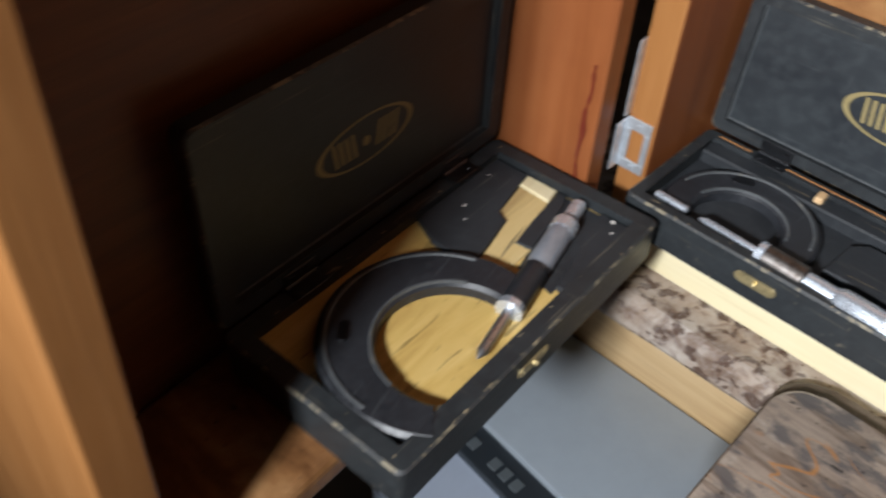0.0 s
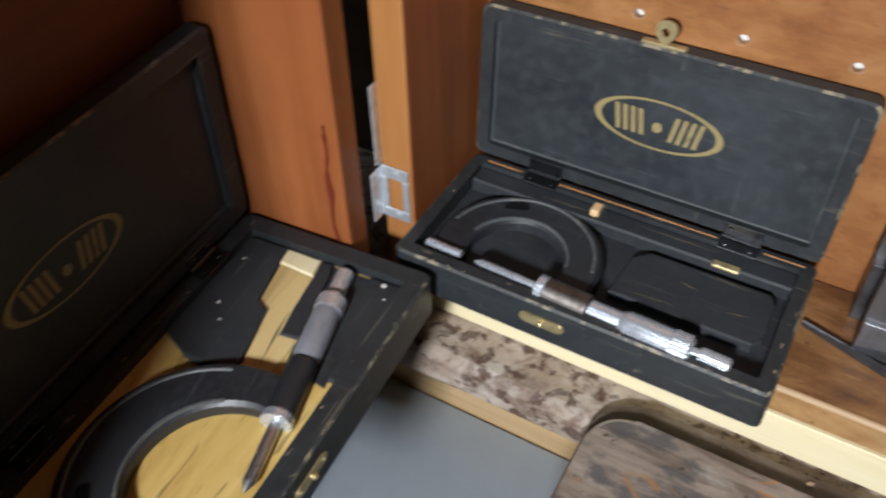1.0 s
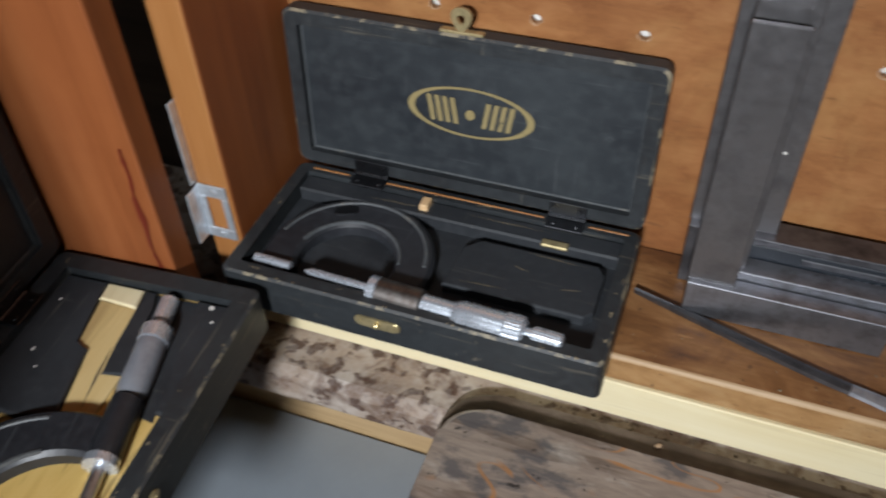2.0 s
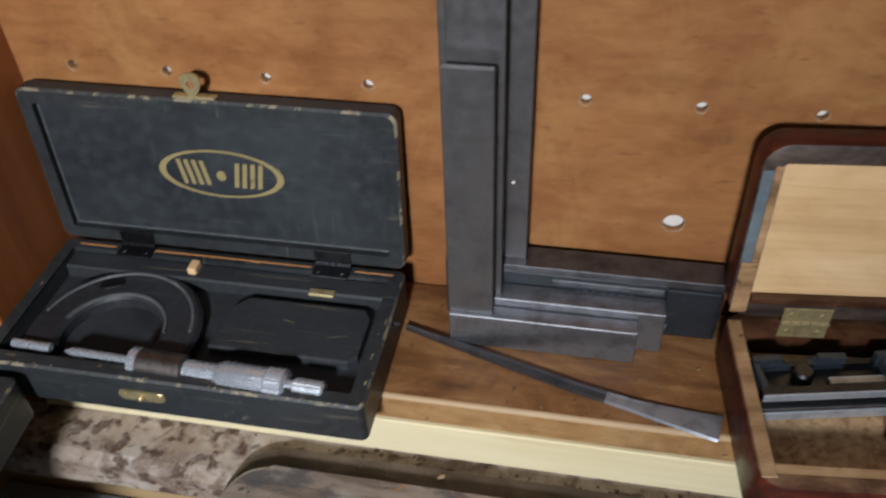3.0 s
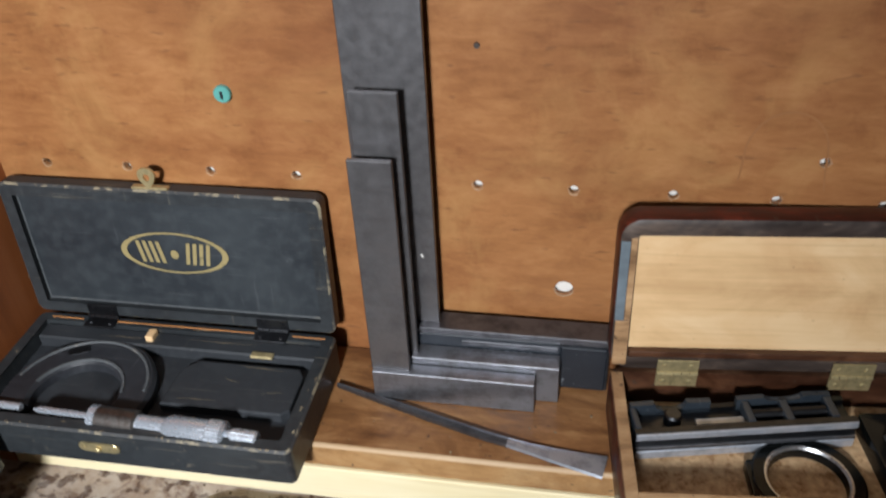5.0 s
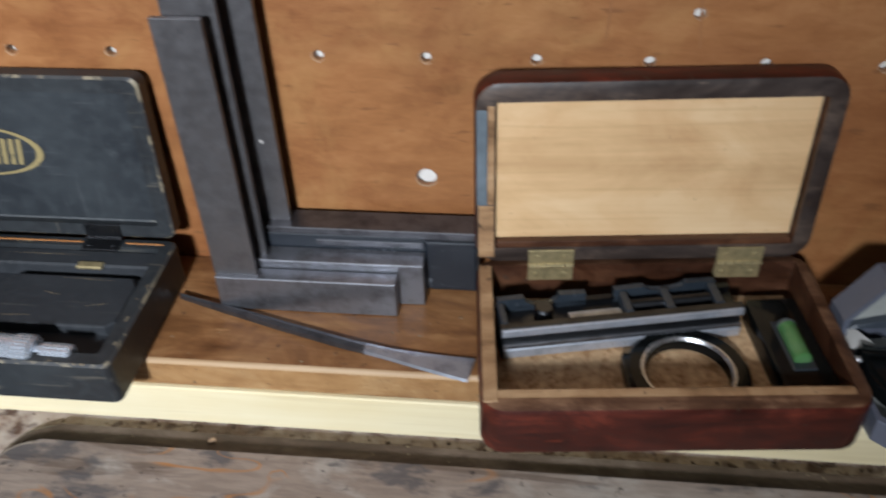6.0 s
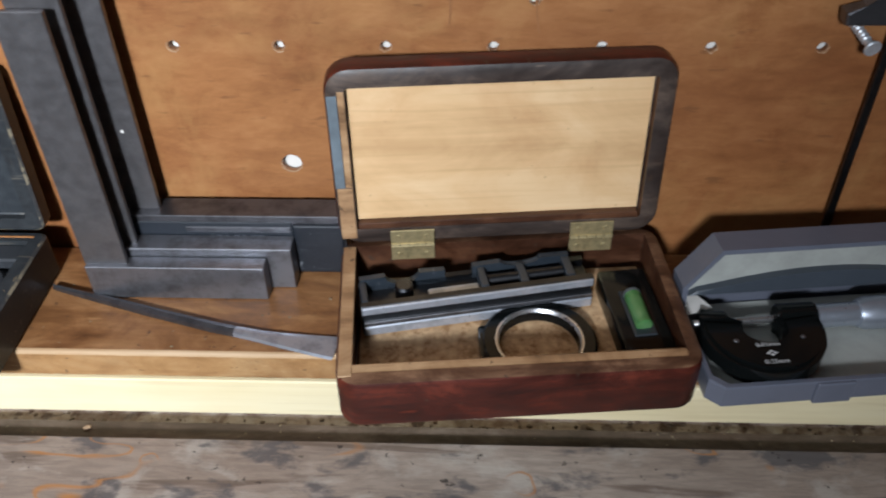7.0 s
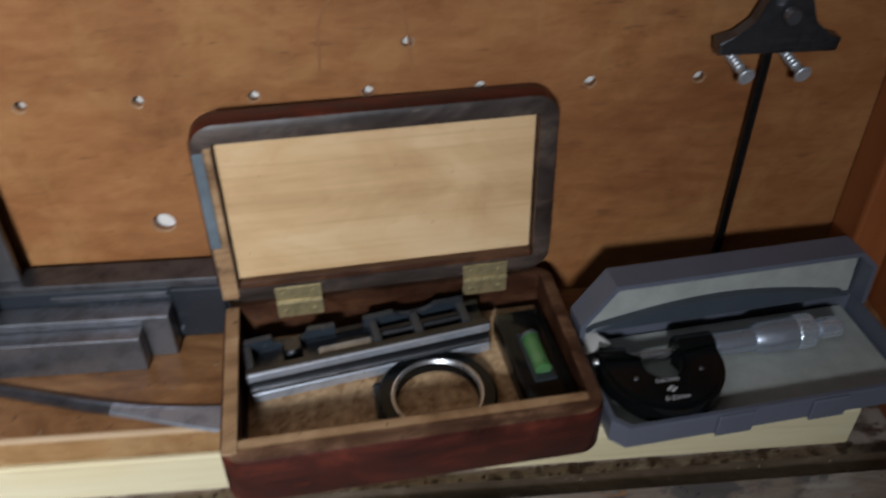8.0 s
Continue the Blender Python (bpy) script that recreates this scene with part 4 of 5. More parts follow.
micrometer("micrometer", pose(-0.1275, 0.3732, SHELF + 0.0235, 0, 0, -2.2), "old micrometer with black bow lying in its box", 0.0270, 0.0450, 0.0185, 0.010, 0.0735, 0.008, 0.027, 0.114, 0.1435, 0.1615,
           (M_ENAMEL, M_RUSTY, M_SATIN, M_SATIN), 0.0075, True, "micrometers", 0.005, barrel=0.0185, rod=0.0025, stud=0.0022, waist=-0.004, rod_mat=M_SATIN)

# ---------------------------------------------------------------- engineer's squares against the back board


def engineer_square(x, y, reach, blade_w, blade_top, stock_t, stock_h, blade_t, label, groove=False):
    root = thing("engineers_square", pose(x, y, SHELF + 0.0003), label, "square", "engineer's squares")
    bm = bmesh.new()
    box(bm, 0, reach, 0, stock_t, 0, stock_h, 0.0004, 1)
    part("stock", bm, M_STOCK if groove else M_STEEL, root)
    if groove:
        bm = box(bmesh.new(), 0.024, reach - 0.028, -0.0006, 0.0008, stock_h * 0.30, stock_h * 0.90, 0.0004, 1)
        part("stock_groove", bm, M_BLUEBLACK, root, "dark relief along the stock")
        part("stock_ridge", box(bmesh.new(), 0.055, reach - 0.029, -0.0011, 0.0006, stock_h * 0.74, stock_h * 0.83, 0.0004, 1), M_STOCK, root, "raised ridge rubbed bright")
        for k, w in enumerate((0.0030, 0.0018, 0.0026, 0.0020, 0.0030, 0.0022)):
            part("stamped_bar", box(bmesh.new(), 0.071 + 0.0046 * k, 0.071 + 0.0046 * k + w, -0.0009, -0.0004, stock_h * 0.63, stock_h * 0.68), M_GROUND, root, "worn stamped mark")
        bm = box(bmesh.new(), reach - 0.028, reach - 0.001, -0.0016, 0.0008, 0.001, stock_h * 0.88, 0.0012, 2)
        part("stock_end", bm, M_BLUEBLACK, root, "blackened end of the stock")
    bm = box(bmesh.new(), -0.0006, blade_w, stock_t / 2 - blade_t / 2, stock_t / 2 + blade_t / 2, stock_h - 0.001, blade_top - SHELF, 0.0004, 1)
    part("blade", bm, M_BLADE, root)
    return root


engineer_square(0.0762, 0.4492, 0.140, 0.0410, 0.3555, 0.0158, 0.0385, 0.0035, "large grey steel engineer's square standing against the board", True)
engineer_square(0.0822, 0.4363, 0.1065, 0.0242, 0.2955, 0.0120, 0.0265, 0.0030, "middle-sized grey steel engineer's square")
engineer_square(0.0815, 0.4268, 0.0940, 0.0220, 0.2645, 0.0090, 0.0215, 0.0030, "small grey steel engineer's square")

# ---------------------------------------------------------------- flat scraper on the shelf
scraper = thing("scraper", pose(0, 0, SHELF + 0.0003), "narrow steel hand scraper with a flared bright tip on the shelf", "scraper")
SPINE = [(0.057, 0.4330, 0.0010), (0.085, 0.4248, 0.0022), (0.115, 0.4155, 0.0026), (0.150, 0.4052, 0.0028), (0.163, 0.4022, 0.0029), (0.176, 0.3992, 0.0034), (0.188, 0.3968, 0.0046), (0.204, 0.3940, 0.0063), (0.2165, 0.3922, 0.0078)]


def scraper_length(stations):
    """A stretch of the scraper: a low rounded bar that thins and widens towards its tip."""
    bm = bmesh.new()
    rows = []
    for x, y, w in stations:
        h = 0.0034 - 0.0018 * max(0, (x - 0.15) / 0.07)
        rows.append([bm.verts.new(p) for p in ((x - w * 0.25, y - w, 0), (x - w * 0.15, y - w * 0.9, h * 0.7), (x, y, h), (x + w * 0.15, y + w * 0.9, h * 0.7), (x + w * 0.25, y + w, 0))])
    for a, b in zip(rows, rows[1:]):
        for k in range(5):
            bm.faces.new((a[k], a[(k + 1) % 5], b[(k + 1) % 5], b[k]))
    bm.faces.new(rows[0])
    bm.faces.new(rows[-1][::-1])
    return bm


part("shank", scraper_length(SPINE[:5]), M_STOCK, scraper, "dark steel shank")
part("blade", scraper_length(SPINE[4:]), M_SCRAPER, scraper, "flared bright blade", 40)

# ---------------------------------------------------------------- mahogany box
C_POSE = pose(0.3063, 0.3508, SHELF + 0.0003, 0, 0, 5.2)
boxc = thing("mahogany_box", C_POSE, "open polished mahogany box with pale lid panel and brass hinges", "box")
CW, CD, CH = 0.165, 0.1000, 0.029
LID_D = 0.0965


def rounded_tray(bm, W, D, H, wall, floor, r, lip):
    """A box with rounded outer corners and edges and a square pocket."""
    outer = round_rect(-W / 2, W / 2, 0, D, r, 6)
    n = len(outer)
    inner = round_rect(-W / 2 + wall, W / 2 - wall, wall, D - wall, 0.0015, 6)
    def inset(d):
        return round_rect(-W / 2 + d, W / 2 - d, d, D - d, max(r - d, 0.001), 6)
    rings = [(inset(lip), 0), (inset(lip * 0.3), lip * 0.3), (inset(0), lip), (inset(0), H - 0.003), (inset(0.0008), H - 0.001), (inset(0.003), H), (inner, H), (inner, floor)]
    made = [[bm.verts.new((x, y, z)) for x, y in pts] for pts, z in rings]
    for j, (a, b) in enumerate(zip(made, made[1:])):
        for i in range(n):
            f = bm.faces.new((a[i], a[(i + 1) % n], b[(i + 1) % n], b[i]))
            f.material_index = 2 if j == 6 else (1 if j >= 4 else 0)
    bm.faces.new(made[0][::-1])
    f = bm.faces.new(made[-1])
    f.material_index = 1
    return bm


part("tray", rounded_tray(bmesh.new(), CW, CD, CH, 0.0070, 0.005, 0.011, 0.0022), [M_MAHOG, M_RIM, M_INSIDE], boxc, "", 40)
lidc = part("lid", rounded_tray(bmesh.new(), CW - 0.0010, LID_D + 0.001, 0.0165, 0.0095, 0.0108, 0.012, 0.004), [M_MAHOG, M_BLACKRIM, M_INSIDE], boxc, "", 40)
# lid stands up on the back rim, hollow side to the front
lidc.matrix_basis = pose(-0.0010, CD + 0.0092, CH + 0.001, 87, 0, 0)
part("lid_rail", box(bmesh.new(), -CW / 2 + 0.0110, CW / 2 - 0.0110, 0.0090, 0.0126, 0.0106, 0.0160, 0.0004, 1), M_INSIDE, lidc, "brown inner rail")
part("lid_panel", box(bmesh.new(), -CW / 2 + 0.0109, CW / 2 - 0.0109, 0.0126, LID_D - 0.0088, 0.0106, 0.0118, 0.0002, 1), M_CREAM, lidc, "pale wood lid panel")
part("tape_strip", box(bmesh.new(), -CW / 2 + 0.0016, -CW / 2 + 0.0064, LID_D * 0.36, LID_D - 0.012, 0.0162, 0.0169, 0.0002, 1), M_BLUE, lidc, "faded blue-grey strip on the rim")
part("bare_rim", box(bmesh.new(), -CW / 2 + 0.0066, -CW / 2 + 0.0098, LID_D * 0.36, LID_D - 0.010, 0.0161, 0.0167, 0.0002, 1), M_RUBBED, lidc, "bare pale wood on the rim")
part("bare_rim", box(bmesh.new(), -CW / 2 + 0.0022, -CW / 2 + 0.0098, 0.004, LID_D * 0.36 - 0.0004, 0.0161, 0.0167, 0.0002, 1), M_RUBBED, lidc, "bare pale wood on the rim")
part("bare_rim", box(bmesh.new(), -CW / 2 + 0.0014, -CW / 2 + 0.0076, 0.005, CD - 0.007, CH - 0.0006, CH + 0.0004, 0.0002, 1), M_RUBBED, boxc, "rubbed brown wood on the rim")
for x in (-0.0455, 0.0470):
    bm = bmesh.new()
    box(bm, -0.0112, 0.0112, -0.0006, 0.0006, -0.0095, -0.0008, 0.0002, 1)
    for k in range(5):
        lathe(bm, [(-0.0112 + k * 0.00448 + 0.0002, 0.0014), (-0.0112 + (k + 1) * 0.00448 - 0.0002, 0.0014)], (0, -0.0004, 0), (1, 0, 0), 10)
    for sx in (-0.0072, 0.0072):
        lathe(bm, [(0.0004, 0.0018), (0.0011, 0.0013)], (sx, 0, -0.0058), (0, -1, 0), 12)
    h = part("hinge", bm, M_BRASS, boxc, "worn brass butt hinge")
    h.matrix_basis = pose(x, CD - 0.0080, CH + 0.0010)
    bm = bmesh.new()
    box(bm, -0.0112, 0.0112, -0.0006, 0.0006, 0.0008, 0.0095, 0.0002, 1)
    for sx in (-0.0072, 0.0072):
        lathe(bm, [(0.0004, 0.0018), (0.0011, 0.0013)], (sx, 0, 0.0055), (0, -1, 0), 12)
    part("hinge_leaf", bm, M_BRASS, h)
part("front_ledge", box(bmesh.new(), -CW / 2 + 0.0066, CW / 2 - 0.0066, 0.0050, 0.0128, CH - 0.0060, CH - 0.0002, 0.0012, 2), M_RUBBED, boxc, "rubbed brown ledge inside the front rim")
part("cork_sheet", box(bmesh.new(), -CW / 2 + 0.009, CW / 2 - 0.009, 0.009, CD - 0.009, 0.0052, 0.0082), M_CORK, boxc, "cork lining sheet")

# things lying in the mahogany box
C_IN = C_POSE @ pose(0, 0, 0.0083)
level = thing("machinist_level", C_IN @ pose(-0.0715, 0.0488, 0.0002, 0, 0, 6.8), "blackened steel machinist's level with vee groove", "level")
LEV = 0.1160
sect = [(0.0012, 0), (0.0, 0.0014), (0.0, 0.0072), (0.0012, 0.0088), (0.0042, 0.0108), (0.0006, 0.0128), (0.0002, 0.0172), (0.0012, 0.0184), (0.0046, 0.0184), (0.0050, 0.0120), (0.0190, 0.0120), (0.0190, 0.0150), (0.0222, 0.0150), (0.0222, 0)]
bm = bmesh.new()
ends = [[bm.verts.new((x, y, z)) for y, z in sect] for x in (0, LEV)]
n = len(sect)
for i in range(n):
    bm.faces.new((ends[0][i], ends[0][(i + 1) % n], ends[1][(i + 1) % n], ends[1][i]))
bm.faces.new(ends[0])
bm.faces.new(ends[1][::-1])
part("body", bm, M_DARKSTEEL, level)
part("front_edge", box(bmesh.new(), 0.0002, LEV - 0.0002, -0.0008, 0.0008, 0.0004, 0.0062, 0.0006, 1), M_GROUND, level, "bright ground front edge")
part("front_land", box(bmesh.new(), 0.0002, LEV - 0.0002, -0.0004, 0.0008, 0.0066, 0.0088, 0.0003, 1), M_STEEL, level, "dull ground land under the groove")
part("top_edge", box(bmesh.new(), 0.0002, LEV - 0.0002, -0.0001, 0.0012, 0.0136, 0.0180, 0.0004, 1), M_GROUND, level, "bright ground top edge")


def saddle_wall(x0, x1, dip):
    """An upright wall along the back of the channel, hollowed in the middle of its top."""
    pts = [(x0, 0.0118), (x0, 0.0196), (x0 * 0.72 + x1 * 0.28, 0.0200)]
    pts += [((x0 + x1) / 2 - (x1 - x0) * 0.20 * math.cos(math.pi * j / 8), 0.0198 - dip * math.sin(math.pi * j / 8)) for j in range(9)]
    pts += [(x0 * 0.28 + x1 * 0.72, 0.0200), (x1, 0.0194), (x1, 0.0118)]
    bm = prism(bmesh.new(), pts, -0.0016, 0.0016)
    bmesh.ops.rotate(bm, verts=bm.verts[:], cent=(0, 0, 0), matrix=Matrix.Rotation(radians(90), 3, "X"))
    k = part("saddle", bm, M_SADDLE, level, "blue-black painted saddle")
    k.matrix_basis = pose(0, 0.0206, 0)


saddle_wall(0.001, 0.044, 0.0055)
saddle_wall(0.058, 0.108, 0.0030)
for x0, x1, z1 in ((0.0005, 0.0040, 0.0188), (0.060, 0.0640, 0.0190), (0.080, 0.0845, 0.0185), (0.1035, 0.1080, 0.0190)):
    part("crosspiece", box(bmesh.new(), x0, x1, 0.0045, 0.0195, 0.0118, z1, 0.0009, 2), M_SADDLE, level)
part("pillar", lathe(bmesh.new(), [(0.0118, 0.0048), (0.0176, 0.0048), (0.0186, 0.0038)], (0.0225, 0.0135, 0), (0, 0, 1), 20), M_DARKSTEEL, level, "round dark pillar", 35)
part("slide_plate", box(bmesh.new(), 0.034, 0.060, 0.0075, 0.0125, 0.0118, 0.0148, 0.0008, 2), M_GROUND, level, "bright worn slide plate")
part("cross_pin", lathe(bmesh.new(), [(0.0640, 0.0026), (0.0645, 0.0030), (0.1030, 0.0030), (0.1035, 0.0026)], (0, 0.0125, 0.0150), (1, 0, 0), 16), M_DARKSTEEL, level, "dark cross pin", 35)

ring = thing("steel_ring", C_IN @ pose(0.0130, 0.0350, 0), "gloss black steel ring with a bright inner edge", "ring")
def ring_mesh(bm, prof, n=48):
    rows = [[bm.verts.new((r * math.cos(2 * math.pi * k / n), r * math.sin(2 * math.pi * k / n), z)) for k in range(n)] for r, z in prof]
    for j in range(len(rows)):
        a, b = rows[j], rows[(j + 1) % len(rows)]
        for k in range(n):
            bm.faces.new((a[k], a[(k + 1) % n], b[(k + 1) % n], b[k]))
    return bm
part("body", ring_mesh(bmesh.new(), [(0.0278, 0), (0.0278, 0.0052), (0.0266, 0.0064), (0.0214, 0.0064), (0.0198, 0.0052), (0.0190, 0)]), M_GLOSS, ring, "", 30)
part("bevel", ring_mesh(bmesh.new(), [(0.0213, 0.0066), (0.0204, 0.0066), (0.0195, 0.0052), (0.0201, 0.0050)]), M_CHROME, ring, "bright bevel", 30)
part("lug", prism(bmesh.new(), round_rect(-0.0290, -0.0200, -0.0270, 0.0120, 0.002, 3), 0, 0.0058, 0.0010), M_GLOSS, ring, "square black shoulder", 35)

vialb = thing("spirit_level", C_IN @ pose(0.0615, 0.0495, 0, 0, 0, 3), "small black block spirit level with green vial", "level")
bm = prism(bmesh.new(), round_rect(-0.0122, 0.0122, -0.0330, 0.0270, 0.002, 3), 0, 0.0115, 0.0012)
part("block", bm, M_GLOSS, vialb, "", 35)
part("vial_seat", box(bmesh.new(), -0.0055, 0.0055, -0.021, 0.0105, 0.0113, 0.0125, 0.0008, 1), M_KEYS, vialb)
part("vial", lathe(bmesh.new(), [(-0.0112, 0.0030), (-0.0104, 0.0041), (0.0104, 0.0041), (0.0112, 0.0030)], (0, -0.0055, 0.0135), (0, 1, 0), 20), M_VIAL, vialb, "green glass vial", 35)
part("vial_cap", lathe(bmesh.new(), [(0.0106, 0.0043), (0.0120, 0.0043), (0.0124, 0.0036)], (0, -0.0055, 0.0135), (0, 1, 0), 20), M_KEY, vialb, "grey end cap", 35)

# ---------------------------------------------------------------- grey plastic case
D_POSE = pose(0.3915, 0.3560, SHELF + 0.0003, 0, 0, 6.4)
cased = thing("plastic_case", D_POSE, "open blue-grey plastic case for a micrometer", "case")
DW, DD = 0.152, 0.067


def case_shell(bm, W, D, H, wall, cut):
    """A thin-walled half shell with cut-off corners at its far side."""
    outer = [(0.006, 0), (W - 0.006, 0), (W, 0.006), (W, D - cut), (W - cut, D), (cut, D), (0, D - cut), (0, 0.006)]
    cx, cy = W / 2, D / 2
    inner = [(x - math.copysign(wall, x - cx), y - math.copysign(wall, y - cy)) for x, y in outer]
    base = [(x - math.copysign(0.003, x - cx), y - math.copysign(0.003, y - cy)) for x, y in outer]
    rings = [[bm.verts.new((x, y, z)) for x, y in pts] for pts, z in ((base, 0), (outer, 0.004), (outer, H - 0.0008), ([(x * 0.996 + cx * 0.004, y * 0.99 + cy * 0.01) for x, y in outer], H), (inner, H), (inner, 0.0025))]
    for a, b in zip(rings, rings[1:]):
        for i in range(8):
            bm.faces.new((a[i], a[(i + 1) % 8], b[(i + 1) % 8], b[i]))
    bm.faces.new(rings[0][::-1])
    bm.faces.new(rings[-1])
    return bm


part("tray", case_shell(bmesh.new(), DW, DD, 0.0165, 0.0024, 0.004), M_GREYCASE, cased)
part("foam_bed", box(bmesh.new(), 0.0035, DW - 0.0035, 0.0035, DD - 0.0035, 0.0027, 0.0075, 0.001, 1), M_FOAM, cased, "pale grey foam bed")
LID_OUT = [(0, 0), (0, 0.012), (0.016, 0.033), (DW - 0.010, 0.033), (DW, 0.023), (DW, 0)]
lidd = part("lid", prism(bmesh.new(), LID_OUT[::-1], 0, 0.0022), M_GREYCASE, cased)
lidd.matrix_basis = pose(0, DD - 0.0005, 0.0168, 86, 0, 0)
bm = bmesh.new()
inner = [(0.0026, 0), (0.0026, 0.0112), (0.0172, 0.0304), (DW - 0.0112, 0.0304), (DW - 0.0026, 0.0220), (DW - 0.0026, 0)]
cols = [[bm.verts.new(p) for p in ((ox, oy, 0.0022), (ox, oy, 0.0150), (ix, iy, 0.0150), (ix, iy, 0.0022))] for (ox, oy), (ix, iy) in zip(LID_OUT, inner)]
for a, b in zip(cols, cols[1:]):
    for k in range(4):
        bm.faces.new((a[k], a[(k + 1) % 4], b[(k + 1) % 4], b[k]))
bm.faces.new(cols[0])
bm.faces.new(cols[-1][::-1])
part("lid_wall", bm, M_GREYCASE, lidd)
part("foam_pad", prism(bmesh.new(), [(0.004, 0.0015), (0.004, 0.0105), (0.0180, 0.0292), (DW - 0.012, 0.0292), (DW - 0.004, 0.0210), (DW - 0.004, 0.0015)][::-1], 0.0024, 0.0050), M_FOAM, lidd, "pale grey foam pad")
# moulded hump in the lid that clears the micrometer
bm = bmesh.new()
hump = [(0.006, 0.0012)] + [(0.010 + (DW - 0.020) * k / 16, 0.004 + 0.0085 * math.sin(math.pi * k / 16)) for k in range(17)] + [(DW - 0.006, 0.0012)]
prism(bm, hump[::-1], 0.0052, 0.0095, 0.0008, 1)
part("moulded_hump", bm, M_HUMP, lidd, "dark grey moulded hump")
for x0, x1 in ((0.048, 0.066), (0.094, 0.112)):
    part("clasp", box(bmesh.new(), x0, x1, -0.0016, 0.0004, 0.003, 0.0160, 0.0006, 1), M_GREYCASE, cased)
paper = prism(bmesh.new(), [(0.0005, 0.046), (0.016, 0.050), (0.011, 0.060), (0.003, 0.063)], 0.0168, 0.0172)
part("paper_scrap", paper, M_WHITE, cased, "torn scrap of white paper")

MD = D_POSE @ pose(0.0045, 0.0412, 0.0160, 180, 0, 0)
mic = micrometer("micrometer", MD, "modern micrometer with gloss black bow and satin chrome thimble", 0.0090, 0.0290, 0.010, 0.011, 0.046, 0.010, 0.0195, 0.086, 0.112, 0.127,
                 (M_GLOSS, M_GLOSS, M_SLEEVE, M_SLEEVE), 0.0082, False, "micrometers", rod=0.0018, ring=False, stud=0.0056)
bm = arc_band(bmesh.new(), 0.0285, 0.010, -8, 188, 0.0265, 0.0112, -0.0068, -0.0048, 36, 0.0)
part("grip_cover", bm, M_GLOSS, mic, "gloss black insulating cover")
for x in (0.0125, 0.0440):
    part("rivet", lathe(bmesh.new(), [(0, 0.0012), (0.0004, 0.0012), (0.0007, 0.0008)], (x, 0.0190, -0.0067), (0, 0, -1), 12), M_STEEL, mic, "tiny steel rivet")


def lettering(text, size, m, parent):
    cu = bpy.data.curves.new("lettering", "FONT")
    cu.body, cu.size, cu.align_x, cu.align_y, cu.extrude = text, size, "CENTER", "CENTER", 0.00005
    cu.materials.append(M_PRINT)
    ob = new("lettering", cu)
    ob.parent = parent
    ob.matrix_basis = m
    ob["label"] = "small white printed lettering"
    return ob


lettering("0.01mm", 0.0034, pose(0.0260, 0.0225, -0.0070, 180, 0, 0), mic)
lettering("0-25mm", 0.0034, pose(0.0265, 0.0330, -0.0070, 180, 0, 0), mic)
bm = bmesh.new()
for dx, dy in ((-0.0016, 0), (0.0016, 0), (0, 0.0011), (0, -0.0011)):
    bm.faces.new([bm.verts.new((dx + x, dy + y, 0)) for x, y in ((-0.0012, 0), (0, -0.0008), (0.0012, 0), (0, 0.0008))])
k = part("printed_mark", bm, M_PRINT, mic, "white printed mark")
k.matrix_basis = pose(0.0260, 0.0278, -0.0070)

# ---------------------------------------------------------------- depth gauge hung on two screws
gauge = thing("depth_gauge", pose(0.4710, 0.4580, 0.2475), "dark steel depth gauge hung on two screws", "gauge")
out = [(-0.0263, 0), (0.0263, 0), (0.0273, 0.006), (0.0190, 0.0085), (0.0125, 0.014), (0.0085, 0.024), (0.007, 0.034), (-0.007, 0.034), (-0.0085, 0.024), (-0.0125, 0.014), (-0.0190, 0.0085), (-0.0273, 0.006)]
bm = prism(bmesh.new(), out, -0.004, 0.004, 0.0012)
bmesh.ops.rotate(bm, verts=bm.verts[:], cent=(0, 0, 0), matrix=Matrix.Rotation(radians(90), 3, "X"))
part("base_wing", bm, M_STOCK, gauge)
part("thumb_screw", lathe(bmesh.new(), [(0.003, 0.0022), (0.0055, 0.0022), (0.006, 0.0036), (0.009, 0.0036), (0.010, 0.003)], (0, 0, 0.0190), (0, -1, 0), 18), M_STEEL, gauge, "", 35)
bm = box(bmesh.new(), -0.0020, 0.0020, 0.0035, 0.0065, -0.134, 0.036, 0.0006, 1)
part("rule_rod", bm, M_DARKSTEEL, gauge)
for x in (0.4550, 0.4805):
    s = lathe(bmesh.new(), [(0, 0.0019), (0.0155, 0.0019), (0.0175, 0.0036), (0.0185, 0.0040), (0.0192, 0.0036)], (0, 0, 0), (0, -1, 0), 16)
    for j in range(6):
        lathe(s, [(j * 0.0024, 0.0019), (j * 0.0024 + 0.0007, 0.0024), (j * 0.0024 + 0.0014, 0.0019)], (0, 0, 0), (0, -1, 0), 14)
    k = part("wood_screw", s, M_ZINC, None, "", 35)
    k.matrix_world = pose(x, BACK - 0.0002, 0.2420, 12, 0, 11)
    tagged(k, "zinc plated wood screw sticking out of the board", "screw", "screws under the gauge")

# ---------------------------------------------------------------- small things on the back board
bm = lathe(bmesh.new(), [(0, 0.0048), (0.0022, 0.0048), (0.003, 0.0042)], (0, 0, 0), (0, -1, 0), 20)
plug = part("wall_plug", bm, M_TEAL, None, "", 35)
plug.matrix_world = pose(0.0052, BACK - 0.0003, 0.2785)
tagged(plug, "teal plastic plug head in the board", "plug")
part("slot", box(bmesh.new(), -0.0008, 0.0008, -0.0034, -0.0027, -0.0022, 0.0022, 0.0002, 1), M_KEYS, plug)
bm = box(bmesh.new(), 0.256, 0.420, BACK - 0.0014, BACK - 0.0004, 0.3585, 0.50, 0.0002, 1)
